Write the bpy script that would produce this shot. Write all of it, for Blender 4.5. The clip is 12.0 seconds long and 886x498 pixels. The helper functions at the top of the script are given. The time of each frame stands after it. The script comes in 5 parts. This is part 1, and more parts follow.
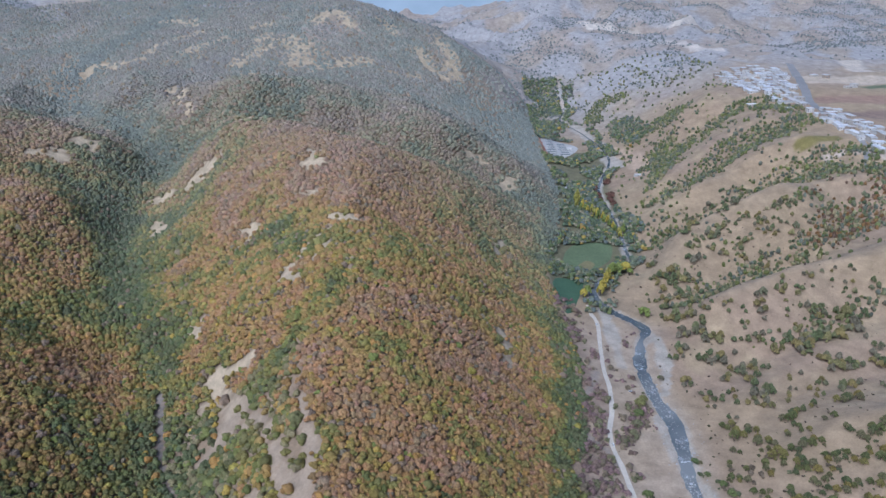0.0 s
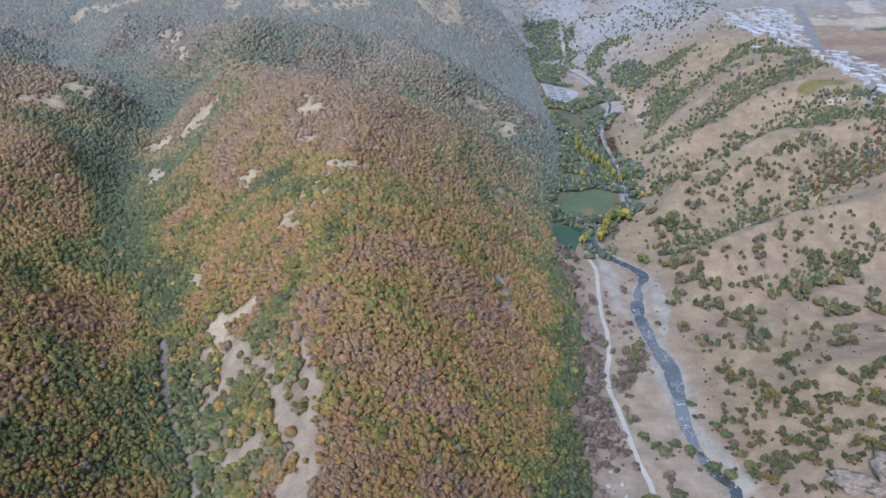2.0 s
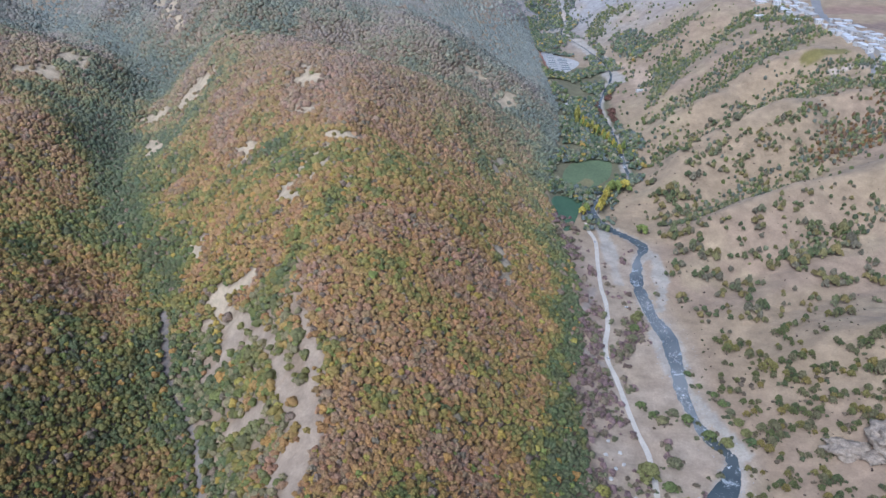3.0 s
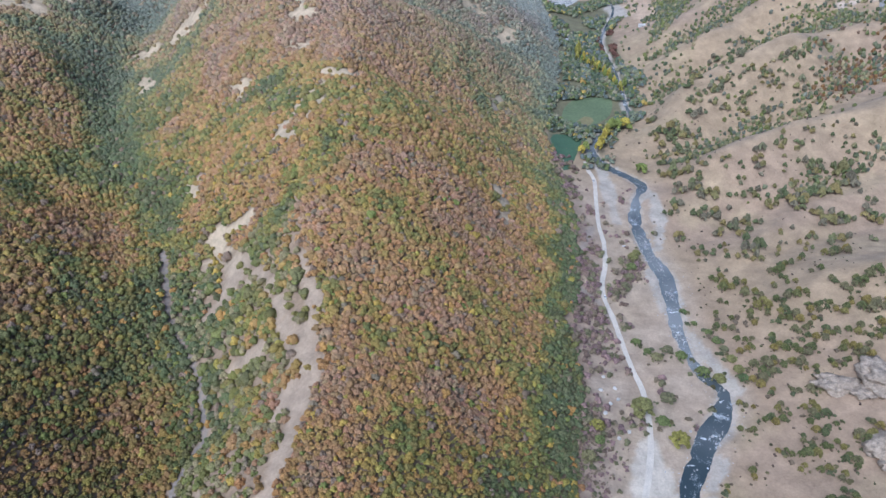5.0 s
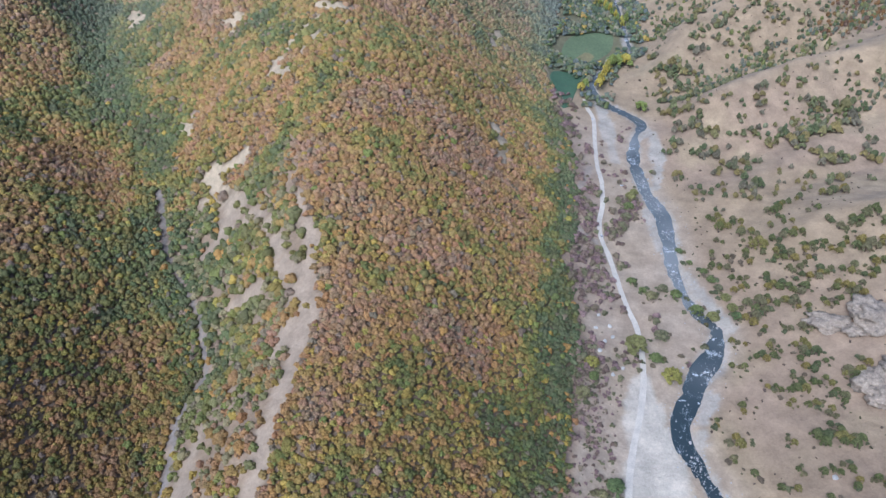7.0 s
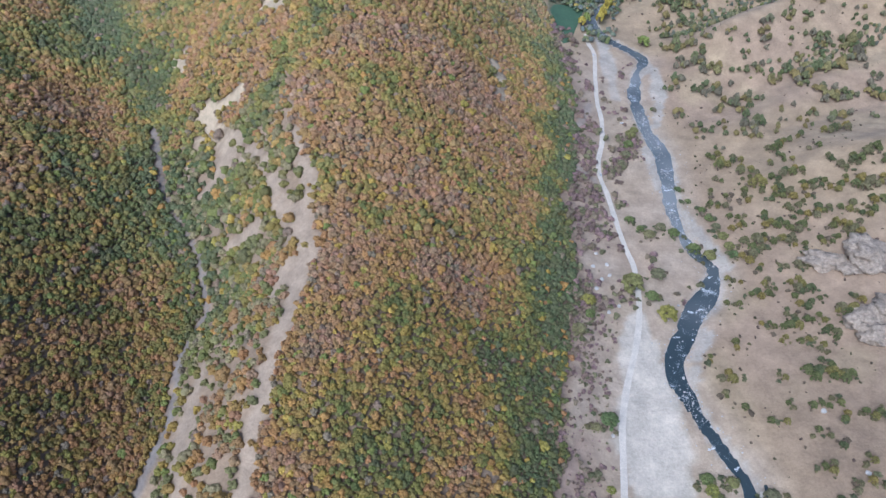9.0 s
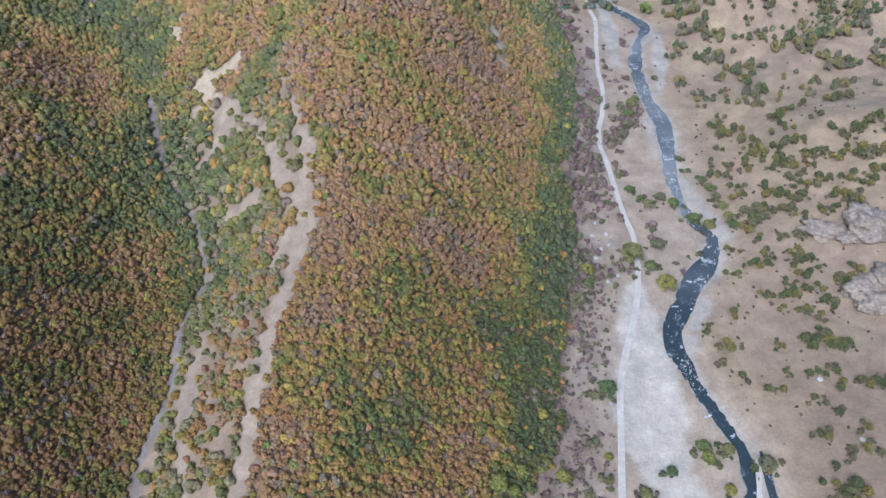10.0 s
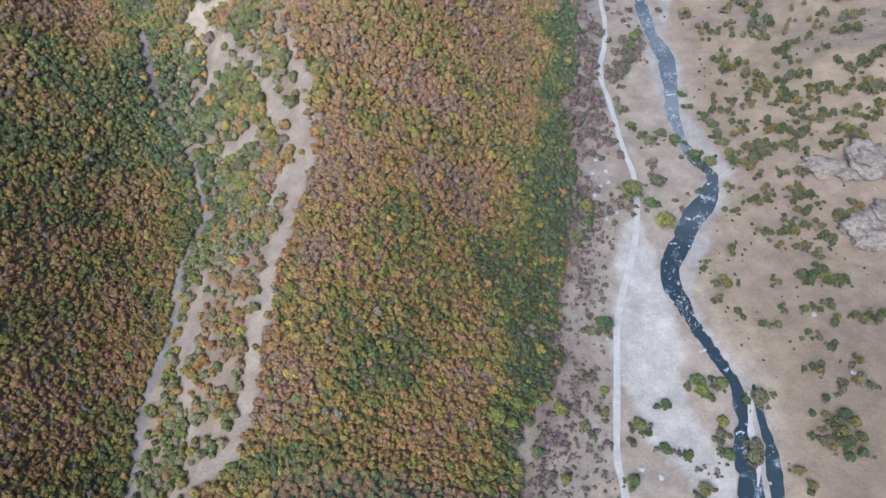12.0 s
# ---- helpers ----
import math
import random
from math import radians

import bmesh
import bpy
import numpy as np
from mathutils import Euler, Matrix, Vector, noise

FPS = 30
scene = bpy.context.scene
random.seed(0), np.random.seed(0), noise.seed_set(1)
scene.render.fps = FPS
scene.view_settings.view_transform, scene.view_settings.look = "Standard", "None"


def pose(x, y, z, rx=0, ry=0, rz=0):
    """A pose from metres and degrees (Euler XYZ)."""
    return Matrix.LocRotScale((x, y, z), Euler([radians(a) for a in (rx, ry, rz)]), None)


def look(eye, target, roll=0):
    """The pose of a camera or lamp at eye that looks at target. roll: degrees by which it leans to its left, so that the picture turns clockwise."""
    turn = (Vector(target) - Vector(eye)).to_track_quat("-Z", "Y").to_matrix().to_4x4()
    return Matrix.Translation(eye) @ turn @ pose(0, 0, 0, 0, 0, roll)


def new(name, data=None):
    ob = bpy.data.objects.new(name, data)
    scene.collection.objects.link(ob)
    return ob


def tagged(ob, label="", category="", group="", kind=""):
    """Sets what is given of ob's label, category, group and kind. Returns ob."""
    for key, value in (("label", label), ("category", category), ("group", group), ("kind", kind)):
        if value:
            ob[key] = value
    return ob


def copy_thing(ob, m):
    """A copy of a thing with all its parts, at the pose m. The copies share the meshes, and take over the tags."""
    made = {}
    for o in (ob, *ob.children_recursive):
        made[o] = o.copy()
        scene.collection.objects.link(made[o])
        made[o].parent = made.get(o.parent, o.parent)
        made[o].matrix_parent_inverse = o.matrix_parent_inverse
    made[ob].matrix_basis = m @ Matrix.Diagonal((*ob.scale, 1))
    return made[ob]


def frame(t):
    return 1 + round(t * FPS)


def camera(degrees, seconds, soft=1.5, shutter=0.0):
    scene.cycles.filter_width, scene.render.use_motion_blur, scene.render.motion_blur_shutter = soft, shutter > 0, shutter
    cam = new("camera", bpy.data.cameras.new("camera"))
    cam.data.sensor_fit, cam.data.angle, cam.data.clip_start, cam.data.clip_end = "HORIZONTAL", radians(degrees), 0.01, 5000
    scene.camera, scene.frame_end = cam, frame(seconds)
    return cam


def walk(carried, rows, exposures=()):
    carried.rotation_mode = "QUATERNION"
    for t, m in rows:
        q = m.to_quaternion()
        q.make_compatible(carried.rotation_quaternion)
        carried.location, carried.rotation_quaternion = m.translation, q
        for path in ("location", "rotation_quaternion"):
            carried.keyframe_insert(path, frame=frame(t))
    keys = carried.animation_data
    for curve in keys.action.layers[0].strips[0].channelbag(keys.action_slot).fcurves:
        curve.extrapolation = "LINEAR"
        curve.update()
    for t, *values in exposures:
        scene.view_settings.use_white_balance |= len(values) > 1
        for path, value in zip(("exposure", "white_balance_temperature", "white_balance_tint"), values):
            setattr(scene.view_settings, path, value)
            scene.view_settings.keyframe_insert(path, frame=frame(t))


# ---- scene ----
# The camera hovers in one place, 400 m over the valley floor, and tilts down.
EYE = (0.0, 0.0, 400.0)
cam = camera(64.57, 12.0, soft=1.5)
ROWS = [
    (0.0, 67.00, -0.03, 0.00),
    (0.5, 65.92, -0.01, -0.03),
    (1.0, 64.83, 0.02, -0.06),
    (1.5, 63.75, 0.05, -0.08),
    (2.0, 62.66, 0.07, -0.11),
    (2.5, 61.52, 0.10, -0.15),
    (3.0, 60.34, 0.13, -0.19),
    (3.5, 59.13, 0.14, -0.23),
    (4.0, 57.90, 0.14, -0.28),
    (4.5, 56.65, 0.14, -0.32),
    (5.0, 55.39, 0.13, -0.36),
    (5.5, 54.15, 0.10, -0.40),
    (6.0, 52.91, 0.06, -0.43),
    (6.5, 51.67, 0.00, -0.47),
    (7.0, 50.43, -0.04, -0.51),
    (7.5, 49.19, -0.06, -0.55),
    (8.0, 47.95, -0.08, -0.60),
    (8.5, 46.70, -0.08, -0.64),
    (9.0, 45.45, -0.08, -0.68),
    (9.5, 44.22, -0.07, -0.73),
    (10.0, 42.98, -0.06, -0.76),
    (10.5, 41.75, -0.07, -0.80),
    (11.0, 40.48, -0.07, -0.84),
    (11.5, 39.18, -0.06, -0.87),
    (12.0, 37.89, -0.04, -0.91),
]
walk(cam, [(t, pose(*EYE, rx, ry, rz)) for t, rx, ry, rz in ROWS], [(0.0, -0.24, 4900, 10), (3.0, -0.05, 4900, 10), (6.0, 0.11, 4920, 10), (9.0, 0.11, 4920, 10), (12.0, 0.1, 4920, 10)])

# ---- light ----
SUN_ELEV, SUN_AZ = 50.0, 214.0          # degrees; azimuth clockwise from +y
world = bpy.data.worlds.new("sky")
scene.world = world
world.use_nodes = True
wn = world.node_tree.nodes
sky = wn.new("ShaderNodeTexSky")
sky.sky_type, sky.sun_disc = "NISHITA", False
sky.sun_elevation, sky.sun_rotation = radians(SUN_ELEV), radians(SUN_AZ)
sky.air_density, sky.dust_density, sky.ozone_density = 0.8, 5.0, 1.0
wn["Background"].inputs["Strength"].default_value = 0.125
world.node_tree.links.new(sky.outputs["Color"], wn["Background"].inputs["Color"])
sun = new("sun", bpy.data.lights.new("sun", "SUN"))
sun.data.energy, sun.data.angle, sun.data.color = 1.7, radians(20), (1.0, 0.97, 0.93)
a, e = radians(SUN_AZ), radians(SUN_ELEV)
sun.matrix_world = look((math.sin(a) * math.cos(e), math.cos(a) * math.cos(e), math.sin(e)), (0, 0, 0))

# ---- materials ----
def nodes_of(name):
    m = bpy.data.materials.new(name)
    m.use_nodes = True
    nt = m.node_tree
    return m, nt, nt.nodes["Principled BSDF"]


def add(nt, kind, **sockets):
    """A node with some of its inputs set, or linked where a socket is given."""
    n = nt.nodes.new(kind)
    for key, value in sockets.items():
        slot = n.inputs[int(key[1:])] if key[0] == "i" and key[1:].isdigit() else n.inputs[key]
        if isinstance(value, bpy.types.NodeSocket):
            nt.links.new(value, slot)
        else:
            slot.default_value = value
    return n


def noise_at(nt, scale, detail=3.0, rough=0.6):
    at = add(nt, "ShaderNodeNewGeometry")
    return add(nt, "ShaderNodeTexNoise", Vector=at.outputs["Position"], Scale=scale, Detail=detail, Roughness=rough).outputs["Fac"]


def spread(nt, value, low, high):
    """A value about 0.5 stretched to low .. high."""
    return add(nt, "ShaderNodeMapRange", Value=value, i1=0.3, i2=0.7, i3=low, i4=high).outputs[0]


def times(nt, colour, value):
    mix = nt.nodes.new("ShaderNodeMix")
    mix.data_type, mix.blend_type = "RGBA", "MULTIPLY"
    mix.inputs[0].default_value = 1.0
    nt.links.new(colour, mix.inputs[6])
    nt.links.new(value, mix.inputs[7])
    return mix.outputs[2]


def blend(nt, fac, a_, b_):
    mix = nt.nodes.new("ShaderNodeMix")
    mix.data_type = "RGBA"
    nt.links.new(fac, mix.inputs[0])
    for slot, c in ((6, a_), (7, b_)):
        if isinstance(c, bpy.types.NodeSocket):
            nt.links.new(c, mix.inputs[slot])
        else:
            mix.inputs[slot].default_value = (*c, 1)
    return mix.outputs[2]


def bump_on(nt, b, height, strength, distance):
    n = add(nt, "ShaderNodeBump", Height=height, Strength=strength, Distance=distance)
    nt.links.new(n.outputs["Normal"], b.inputs["Normal"])


def haze_sheen(b, weight):
    """A pale bluish sheen on dry soil, standing in for haze at low angles."""
    b.inputs["Sheen Weight"].default_value, b.inputs["Sheen Roughness"].default_value = weight, 0.6
    b.inputs["Sheen Tint"].default_value = (0.82, 0.9, 1.0, 1)


def soil_material():
    m, nt, b = nodes_of("soil")
    at = nt.nodes.new("ShaderNodeAttribute")
    at.attribute_name = "soil"
    fine, coarse = noise_at(nt, 0.5, 5.0, 0.72), noise_at(nt, 0.07, 5.0)
    c = times(nt, at.outputs["Color"], spread(nt, fine, 0.85, 1.13))
    nt.links.new(times(nt, c, spread(nt, coarse, 0.74, 1.16)), b.inputs["Base Color"])
    b.inputs["Roughness"].default_value = 0.95
    b.inputs["Specular IOR Level"].default_value = 0.15
    haze_sheen(b, 0.06)
    rills = add(nt, "ShaderNodeMath", i0=noise_at(nt, 0.12, 4.0, 0.65), i1=4.0)
    rills.operation = "MULTIPLY"
    both = add(nt, "ShaderNodeMath", i0=rills.outputs[0], i1=noise_at(nt, 0.8, 5.0, 0.7))
    bump_on(nt, b, both.outputs[0], 0.6, 0.55)
    return m


def leaf_material(name, stops=()):
    """Foliage: tints from the mesh's own leaf colours, or by chance from one plant to the next between the tints given."""
    m, nt, b = nodes_of(name)
    if stops:
        ramp = nt.nodes.new("ShaderNodeValToRGB")
        ramp.color_ramp.interpolation = "CONSTANT"
        for i, c in enumerate(stops):
            el = ramp.color_ramp.elements[i] if i < 2 else ramp.color_ramp.elements.new(i / len(stops))
            el.position, el.color = i / len(stops), (*c, 1)
        nt.links.new(nt.nodes.new("ShaderNodeObjectInfo").outputs["Random"], ramp.inputs[0])
        c = times(nt, ramp.outputs[0], spread(nt, add(nt, "ShaderNodeNewGeometry").outputs["Random Per Island"], 0.75, 1.15))
    else:
        at = nt.nodes.new("ShaderNodeAttribute")
        at.attribute_name = "leaf"
        c = at.outputs["Color"]
    nt.links.new(times(nt, c, spread(nt, noise_at(nt, 1.3, 5.0, 0.85), 0.6, 1.36)), b.inputs["Base Color"])
    b.inputs["Roughness"].default_value = 0.85
    b.inputs["Specular IOR Level"].default_value = 0.2
    bump_on(nt, b, noise_at(nt, 1.9, 4.0, 0.8), 1.0, 0.8)
    return m


def plain(name, colour, rough=0.85, grain=2.0, low=0.8, high=1.12, metal=0.0, bump=0.3):
    """A surface of one colour with grain at two scales."""
    m, nt, b = nodes_of(name)
    rgb = nt.nodes.new("ShaderNodeRGB")
    rgb.outputs[0].default_value = (*colour, 1)
    c = times(nt, rgb.outputs[0], spread(nt, noise_at(nt, grain, 4.0, 0.7), low, high))
    nt.links.new(times(nt, c, spread(nt, noise_at(nt, grain * 0.12), 0.88, 1.08)), b.inputs["Base Color"])
    b.inputs["Roughness"].default_value, b.inputs["Metallic"].default_value = rough, metal
    bump_on(nt, b, noise_at(nt, grain * 1.5, 4.0, 0.7), bump, 0.5 / grain)
    return m


def varied(name, colours, rough=0.8):
    """Paint that differs by chance from one piece to the next, weathered."""
    m, nt, b = nodes_of(name)
    ramp = nt.nodes.new("ShaderNodeValToRGB")
    ramp.color_ramp.interpolation = "CONSTANT"
    for i, c in enumerate(colours):
        el = ramp.color_ramp.elements[i] if i < 2 else ramp.color_ramp.elements.new(i / len(colours))
        el.position, el.color = i / len(colours), (*c, 1)
    nt.links.new(nt.nodes.new("ShaderNodeObjectInfo").outputs["Random"], ramp.inputs[0])
    nt.links.new(times(nt, ramp.outputs[0], spread(nt, noise_at(nt, 0.4, 4.0), 0.85, 1.08)), b.inputs["Base Color"])
    b.inputs["Roughness"].default_value = rough
    return m


def water_material():
    m, nt, b = nodes_of("river_water")
    foam_where = noise_at(nt, 0.11, 2.0)
    foam_fine = noise_at(nt, 1.9, 4.0, 0.75)
    both = add(nt, "ShaderNodeMath", i0=foam_where, i1=foam_fine)
    foam = add(nt, "ShaderNodeMapRange", Value=both.outputs[0], i1=1.16, i2=1.25).outputs[0]
    at = nt.nodes.new("ShaderNodeAttribute")
    at.attribute_name = "shallow"
    # the pale tint is shallows with the sky's reflection painted in
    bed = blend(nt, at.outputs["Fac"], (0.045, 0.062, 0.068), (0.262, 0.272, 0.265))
    nt.links.new(blend(nt, foam, bed, (0.6, 0.62, 0.63)), b.inputs["Base Color"])
    nt.links.new(add(nt, "ShaderNodeMapRange", Value=foam, i3=0.22, i4=0.8).outputs[0], b.inputs["Roughness"])
    bump_on(nt, b, noise_at(nt, 1.1, 4.0, 0.7), 0.5, 0.35)
    return m


soil = soil_material()
leaves = leaf_material("autumn_leaves")
oak_leaves = leaf_material("oak_leaves", [(0.175, 0.176, 0.064), (0.145, 0.158, 0.058), (0.245, 0.212, 0.07), (0.195, 0.183, 0.085), (0.27, 0.212, 0.066), (0.155, 0.165, 0.064), (0.205, 0.183, 0.095), (0.13, 0.146, 0.064)])
forest_leaves = leaf_material("mixed_forest_leaves", [(0.36, 0.215, 0.1), (0.21, 0.205, 0.085), (0.3, 0.24, 0.09), (0.3, 0.2, 0.11), (0.16, 0.175, 0.075), (0.36, 0.22, 0.095), (0.32, 0.205, 0.1), (0.24, 0.215, 0.09), (0.13, 0.155, 0.07), (0.33, 0.22, 0.11)])
poplar_leaves = leaf_material("poplar_leaves", [(0.46, 0.37, 0.07), (0.24, 0.28, 0.075), (0.35, 0.32, 0.075)])
green_leaves = leaf_material("valley_leaves", [(0.17, 0.2, 0.07), (0.24, 0.23, 0.085), (0.26, 0.235, 0.11), (0.14, 0.18, 0.07), (0.2, 0.19, 0.1)])
yellow_leaves = leaf_material("yellowing_leaves", [(0.27, 0.27, 0.07), (0.32, 0.29, 0.075)])
foam_white = plain("white_water_foam", (0.72, 0.74, 0.75), rough=0.7, grain=2.5, low=0.6, high=1.1, bump=0.6)
bark = plain("bark", (0.12, 0.09, 0.065), grain=6.0)
gravel_road = plain("gravel_road", (0.65, 0.585, 0.485), grain=1.2)
limestone = plain("limestone", (0.47, 0.38, 0.285), grain=0.35, low=0.45, high=1.2, bump=1.0)
pale_stone = plain("pale_stone", (0.56, 0.53, 0.48), grain=1.5)
boulder_stone = plain("boulder_stone", (0.46, 0.44, 0.41), grain=1.5)
water = water_material()
meadow = plain("meadow", (0.15, 0.195, 0.095), grain=0.3, low=0.75, high=1.15)
wet_meadow = plain("wet_meadow", (0.075, 0.14, 0.075), grain=0.3, low=0.8, high=1.15)
stubble = plain("stubble", (0.24, 0.21, 0.1), grain=0.3)
plaster = varied("house_plaster", [(0.55, 0.5, 0.43), (0.66, 0.63, 0.58), (0.45, 0.37, 0.29), (0.72, 0.7, 0.66)])
roof_sheet = varied("house_roof", [(0.66, 0.66, 0.65), (0.78, 0.78, 0.78), (0.52, 0.5, 0.48), (0.6, 0.58, 0.55), (0.72, 0.73, 0.75)], 0.6)
glass = plain("window_glass", (0.03, 0.035, 0.045), rough=0.1, bump=0.0)
door_paint = plain("door_paint", (0.16, 0.2, 0.24), rough=0.5)
concrete = plain("concrete", (0.5, 0.48, 0.45), grain=1.0)
brick_wall = plain("red_brick", (0.36, 0.2, 0.15), grain=2.0)
tank_water = plain("tank_water", (0.1, 0.16, 0.19), rough=0.08, bump=0.1)
car_paint = plain("car_paint", (0.8, 0.8, 0.8), rough=0.25, bump=0.0, low=0.97, high=1.02)
rubber = plain("rubber", (0.02, 0.02, 0.02), rough=0.8)
# haze over the distant range, put in as blue colour and a faint glow
far_haze, far_nt, far_b = nodes_of("distant_mountain")
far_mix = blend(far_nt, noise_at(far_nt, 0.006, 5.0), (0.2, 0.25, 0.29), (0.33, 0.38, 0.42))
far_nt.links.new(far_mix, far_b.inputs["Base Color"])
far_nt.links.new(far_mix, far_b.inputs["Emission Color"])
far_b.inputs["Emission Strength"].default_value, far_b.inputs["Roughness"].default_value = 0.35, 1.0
asphalt = plain("pale_asphalt", (0.3, 0.29, 0.28), grain=0.5)

# ---- lie of the land: ridge and valley lines (x, y, z) ----
RIVER = [(181, 133, -6), (188, 189, -5), (175, 241, -3), (168, 286, -1), (221, 371, 0), (206, 419, 2), (207, 490, 3), (198, 579, 5), (230, 693, 6), (205, 723, 8), (186, 780, 9), (254, 870, 11), (267, 1034, 15), (272, 1167, 18), (326, 1352, 22), (312, 1521, 26), (281, 1642, 30), (304, 1742, 33)]
BASE = [(48, 134, 6), (75, 216, 6), (91, 301, 7), (108, 371, 8), (110, 462, 9), (138, 555, 10), (141, 641, 12), (131, 714, 13), (137, 833, 15), (175, 987, 19), (197, 1164, 24), (196, 1386, 30), (206, 1689, 40)]
CREST = [(-126, 123, 48), (-105, 135, 53), (-100, 169, 59), (-100, 218, 67), (-91, 263, 76), (-78, 314, 86), (-83, 358, 94), (-97, 413, 104), (-118, 483, 118), (-132, 564, 134), (-105, 666, 152), (-148, 796, 174), (-256, 947, 188), (-416, 1112, 194)]
GULLY = [(-172, 134, 8), (-174, 186, 12), (-167, 240, 15), (-172, 281, 19), (-161, 322, 24), (-178, 373, 29), (-219, 435, 36), (-238, 492, 42), (-275, 576, 51), (-344, 673, 62), (-392, 777, 78), (-398, 858, 92), (-389, 962, 110), (-490, 1084, 142), (-666, 1236, 166)]
SPUR_LOW_FOOT = [(-152, 216, 27), (-148, 270, 34), (-147, 352, 44), (-156, 415, 52), (-179, 487, 62), (-225, 561, 72), (-313, 746, 98)]
LEFT_SLOPE = [(-223, 131, 36), (-242, 199, 46), (-267, 288, 60), (-292, 377, 76), (-362, 506, 104)]
LEFT_RAVINE = [(-420, 608, 104), (-403, 666, 92), (-388, 734, 82)]
LEFT_RIDGE = [(-617, 974, 192), (-518, 926, 172), (-454, 943, 148)]
LEFT_BACK = [(-504, 773, 150), (-445, 766, 132)]
BACK_CREST = [(-536, 1420, 219), (-409, 1640, 248)]
BACK_GAP = [(-319, 1033, 188), (-148, 984, 162), (-20, 996, 130)]
MID_SPUR = [(-301, 1032, 203), (-186, 1028, 185), (-38, 1049, 155), (85, 1073, 100)]
MOUNT = [(-256, 1830, 278), (-129, 1790, 252), (22, 1740, 203), (128, 1690, 134), (198, 1690, 60)]
SHOULDER = [(58, 1058, 95), (92, 1036, 70), (11, 802, 105)]
R1 = [(290, 460, 14), (326, 456, 26), (367, 467, 45)]
R1_FOOT = [(266, 301, 10), (294, 255, 20), (224, 214, 6), (259, 164, 16), (215, 135, 5)]
R2 = [(249, 664, 12), (298, 686, 28), (394, 717, 55), (500, 728, 85)]
R3 = [(297, 829, 25), (349, 839, 45), (412, 860, 72), (482, 877, 95)]
R4 = [(307, 974, 24), (406, 1033, 62), (498, 1059, 95), (567, 1084, 120)]
G12 = [(284, 675, 6), (298, 610, 4), (391, 631, 18), (477, 668, 38)]
G23 = [(269, 752, 8), (363, 789, 20), (443, 818, 38), (519, 866, 66)]
G34 = [(285, 916, 12), (371, 964, 28), (473, 1024, 56)]
VILLAGE = [(636, 994, 135), (644, 1198, 145), (679, 1513, 150), (627, 1601, 148), (816, 1434, 152), (964, 1557, 155), (750, 1184, 148)]
DOME = [(503, 1588, 100), (522, 1391, 115), (431, 1538, 60), (411, 1363, 42)]
GORGE_R = [(255, 1802, 45), (374, 1683, 55), (329, 1936, 110), (189, 2081, 120), (368, 2203, 170), (543, 2305, 185), (723, 1996, 165), (598, 1830, 140)]
FAR = [(-112, 3300, 99), (89, 2500, 157), (239, 2700, 201), (888, 2800, 202), (1143, 2400, 150), (1798, 3000, 171), (1411, 3000, 180), (412, 2500, 212), (-40, 2700, 118)]
BACK_FOOT = [(-508, 1200, 201), (-357, 1170, 197), (-261, 1250, 193), (-110, 1330, 169), (92, 1500, 92)]
LEFT_FAR = [(-767, 1230, 186), (-890, 1450, 204), (-1168, 1950, 253), (-869, 1950, 260), (-672, 1350, 208), (-570, 1950, 267), (-661, 1600, 232)]
COURSE = [  # the river's course: x, y, width
    (182, 133, 19), (184, 143, 18), (187, 160, 17), (191, 175, 12), (190, 189, 9), (191, 204, 8), (185, 220, 8), (178, 237, 8), (172, 255, 8), (169, 268, 13), (166, 282, 15),
    (168, 296, 14), (178, 311, 16), (190, 332, 15), (204, 349, 17), (214, 366, 12), (220, 384, 10), (208, 402, 9), (204, 428, 9), (204, 455, 10), (209, 491, 14), (212, 530, 17),
    (205, 563, 12), (204, 599, 14), (206, 629, 13), (213, 652, 13), (229, 690, 13), (222, 711, 12), (207, 727, 12), (195, 742, 13), (186, 775, 12), (200, 815, 11), (252, 863, 10), (259, 919, 10), (268, 1038, 8), (273, 1171, 8),
    (329, 1351, 8), (313, 1522, 7), (279, 1650, 7), (302, 1742, 7),
]
ISLE = (191, 170)
EAST_CRESTS = [  # spurs of the open slopes: height over the slope, half width, line in plan
    (22, 34, [(520, 720), (489, 712), (458, 725), (431, 731), (391, 716), (358, 709), (319, 690), (290, 683), (263, 665)]),
    (22, 36, [(560, 930), (512, 937), (454, 908), (423, 900), (393, 895), (357, 891), (316, 876), (279, 847), (258, 820)]),
    (19, 34, [(558, 1073), (505, 1063), (479, 1057), (452, 1050), (401, 1026), (359, 1018), (310, 989), (276, 957)]),
    (14, 36, [(598, 1205), (548, 1197), (500, 1190), (449, 1168), (385, 1112), (343, 1068)]),
    (14, 40, [(641, 1453), (590, 1439), (530, 1423), (467, 1387), (414, 1342)]),
    (10, 24, [(500, 655), (468, 643), (441, 632), (391, 618), (357, 603), (317, 577), (291, 548)]),
    (8, 22, [(400, 484), (378, 483), (350, 485), (324, 481), (293, 473)]),
]
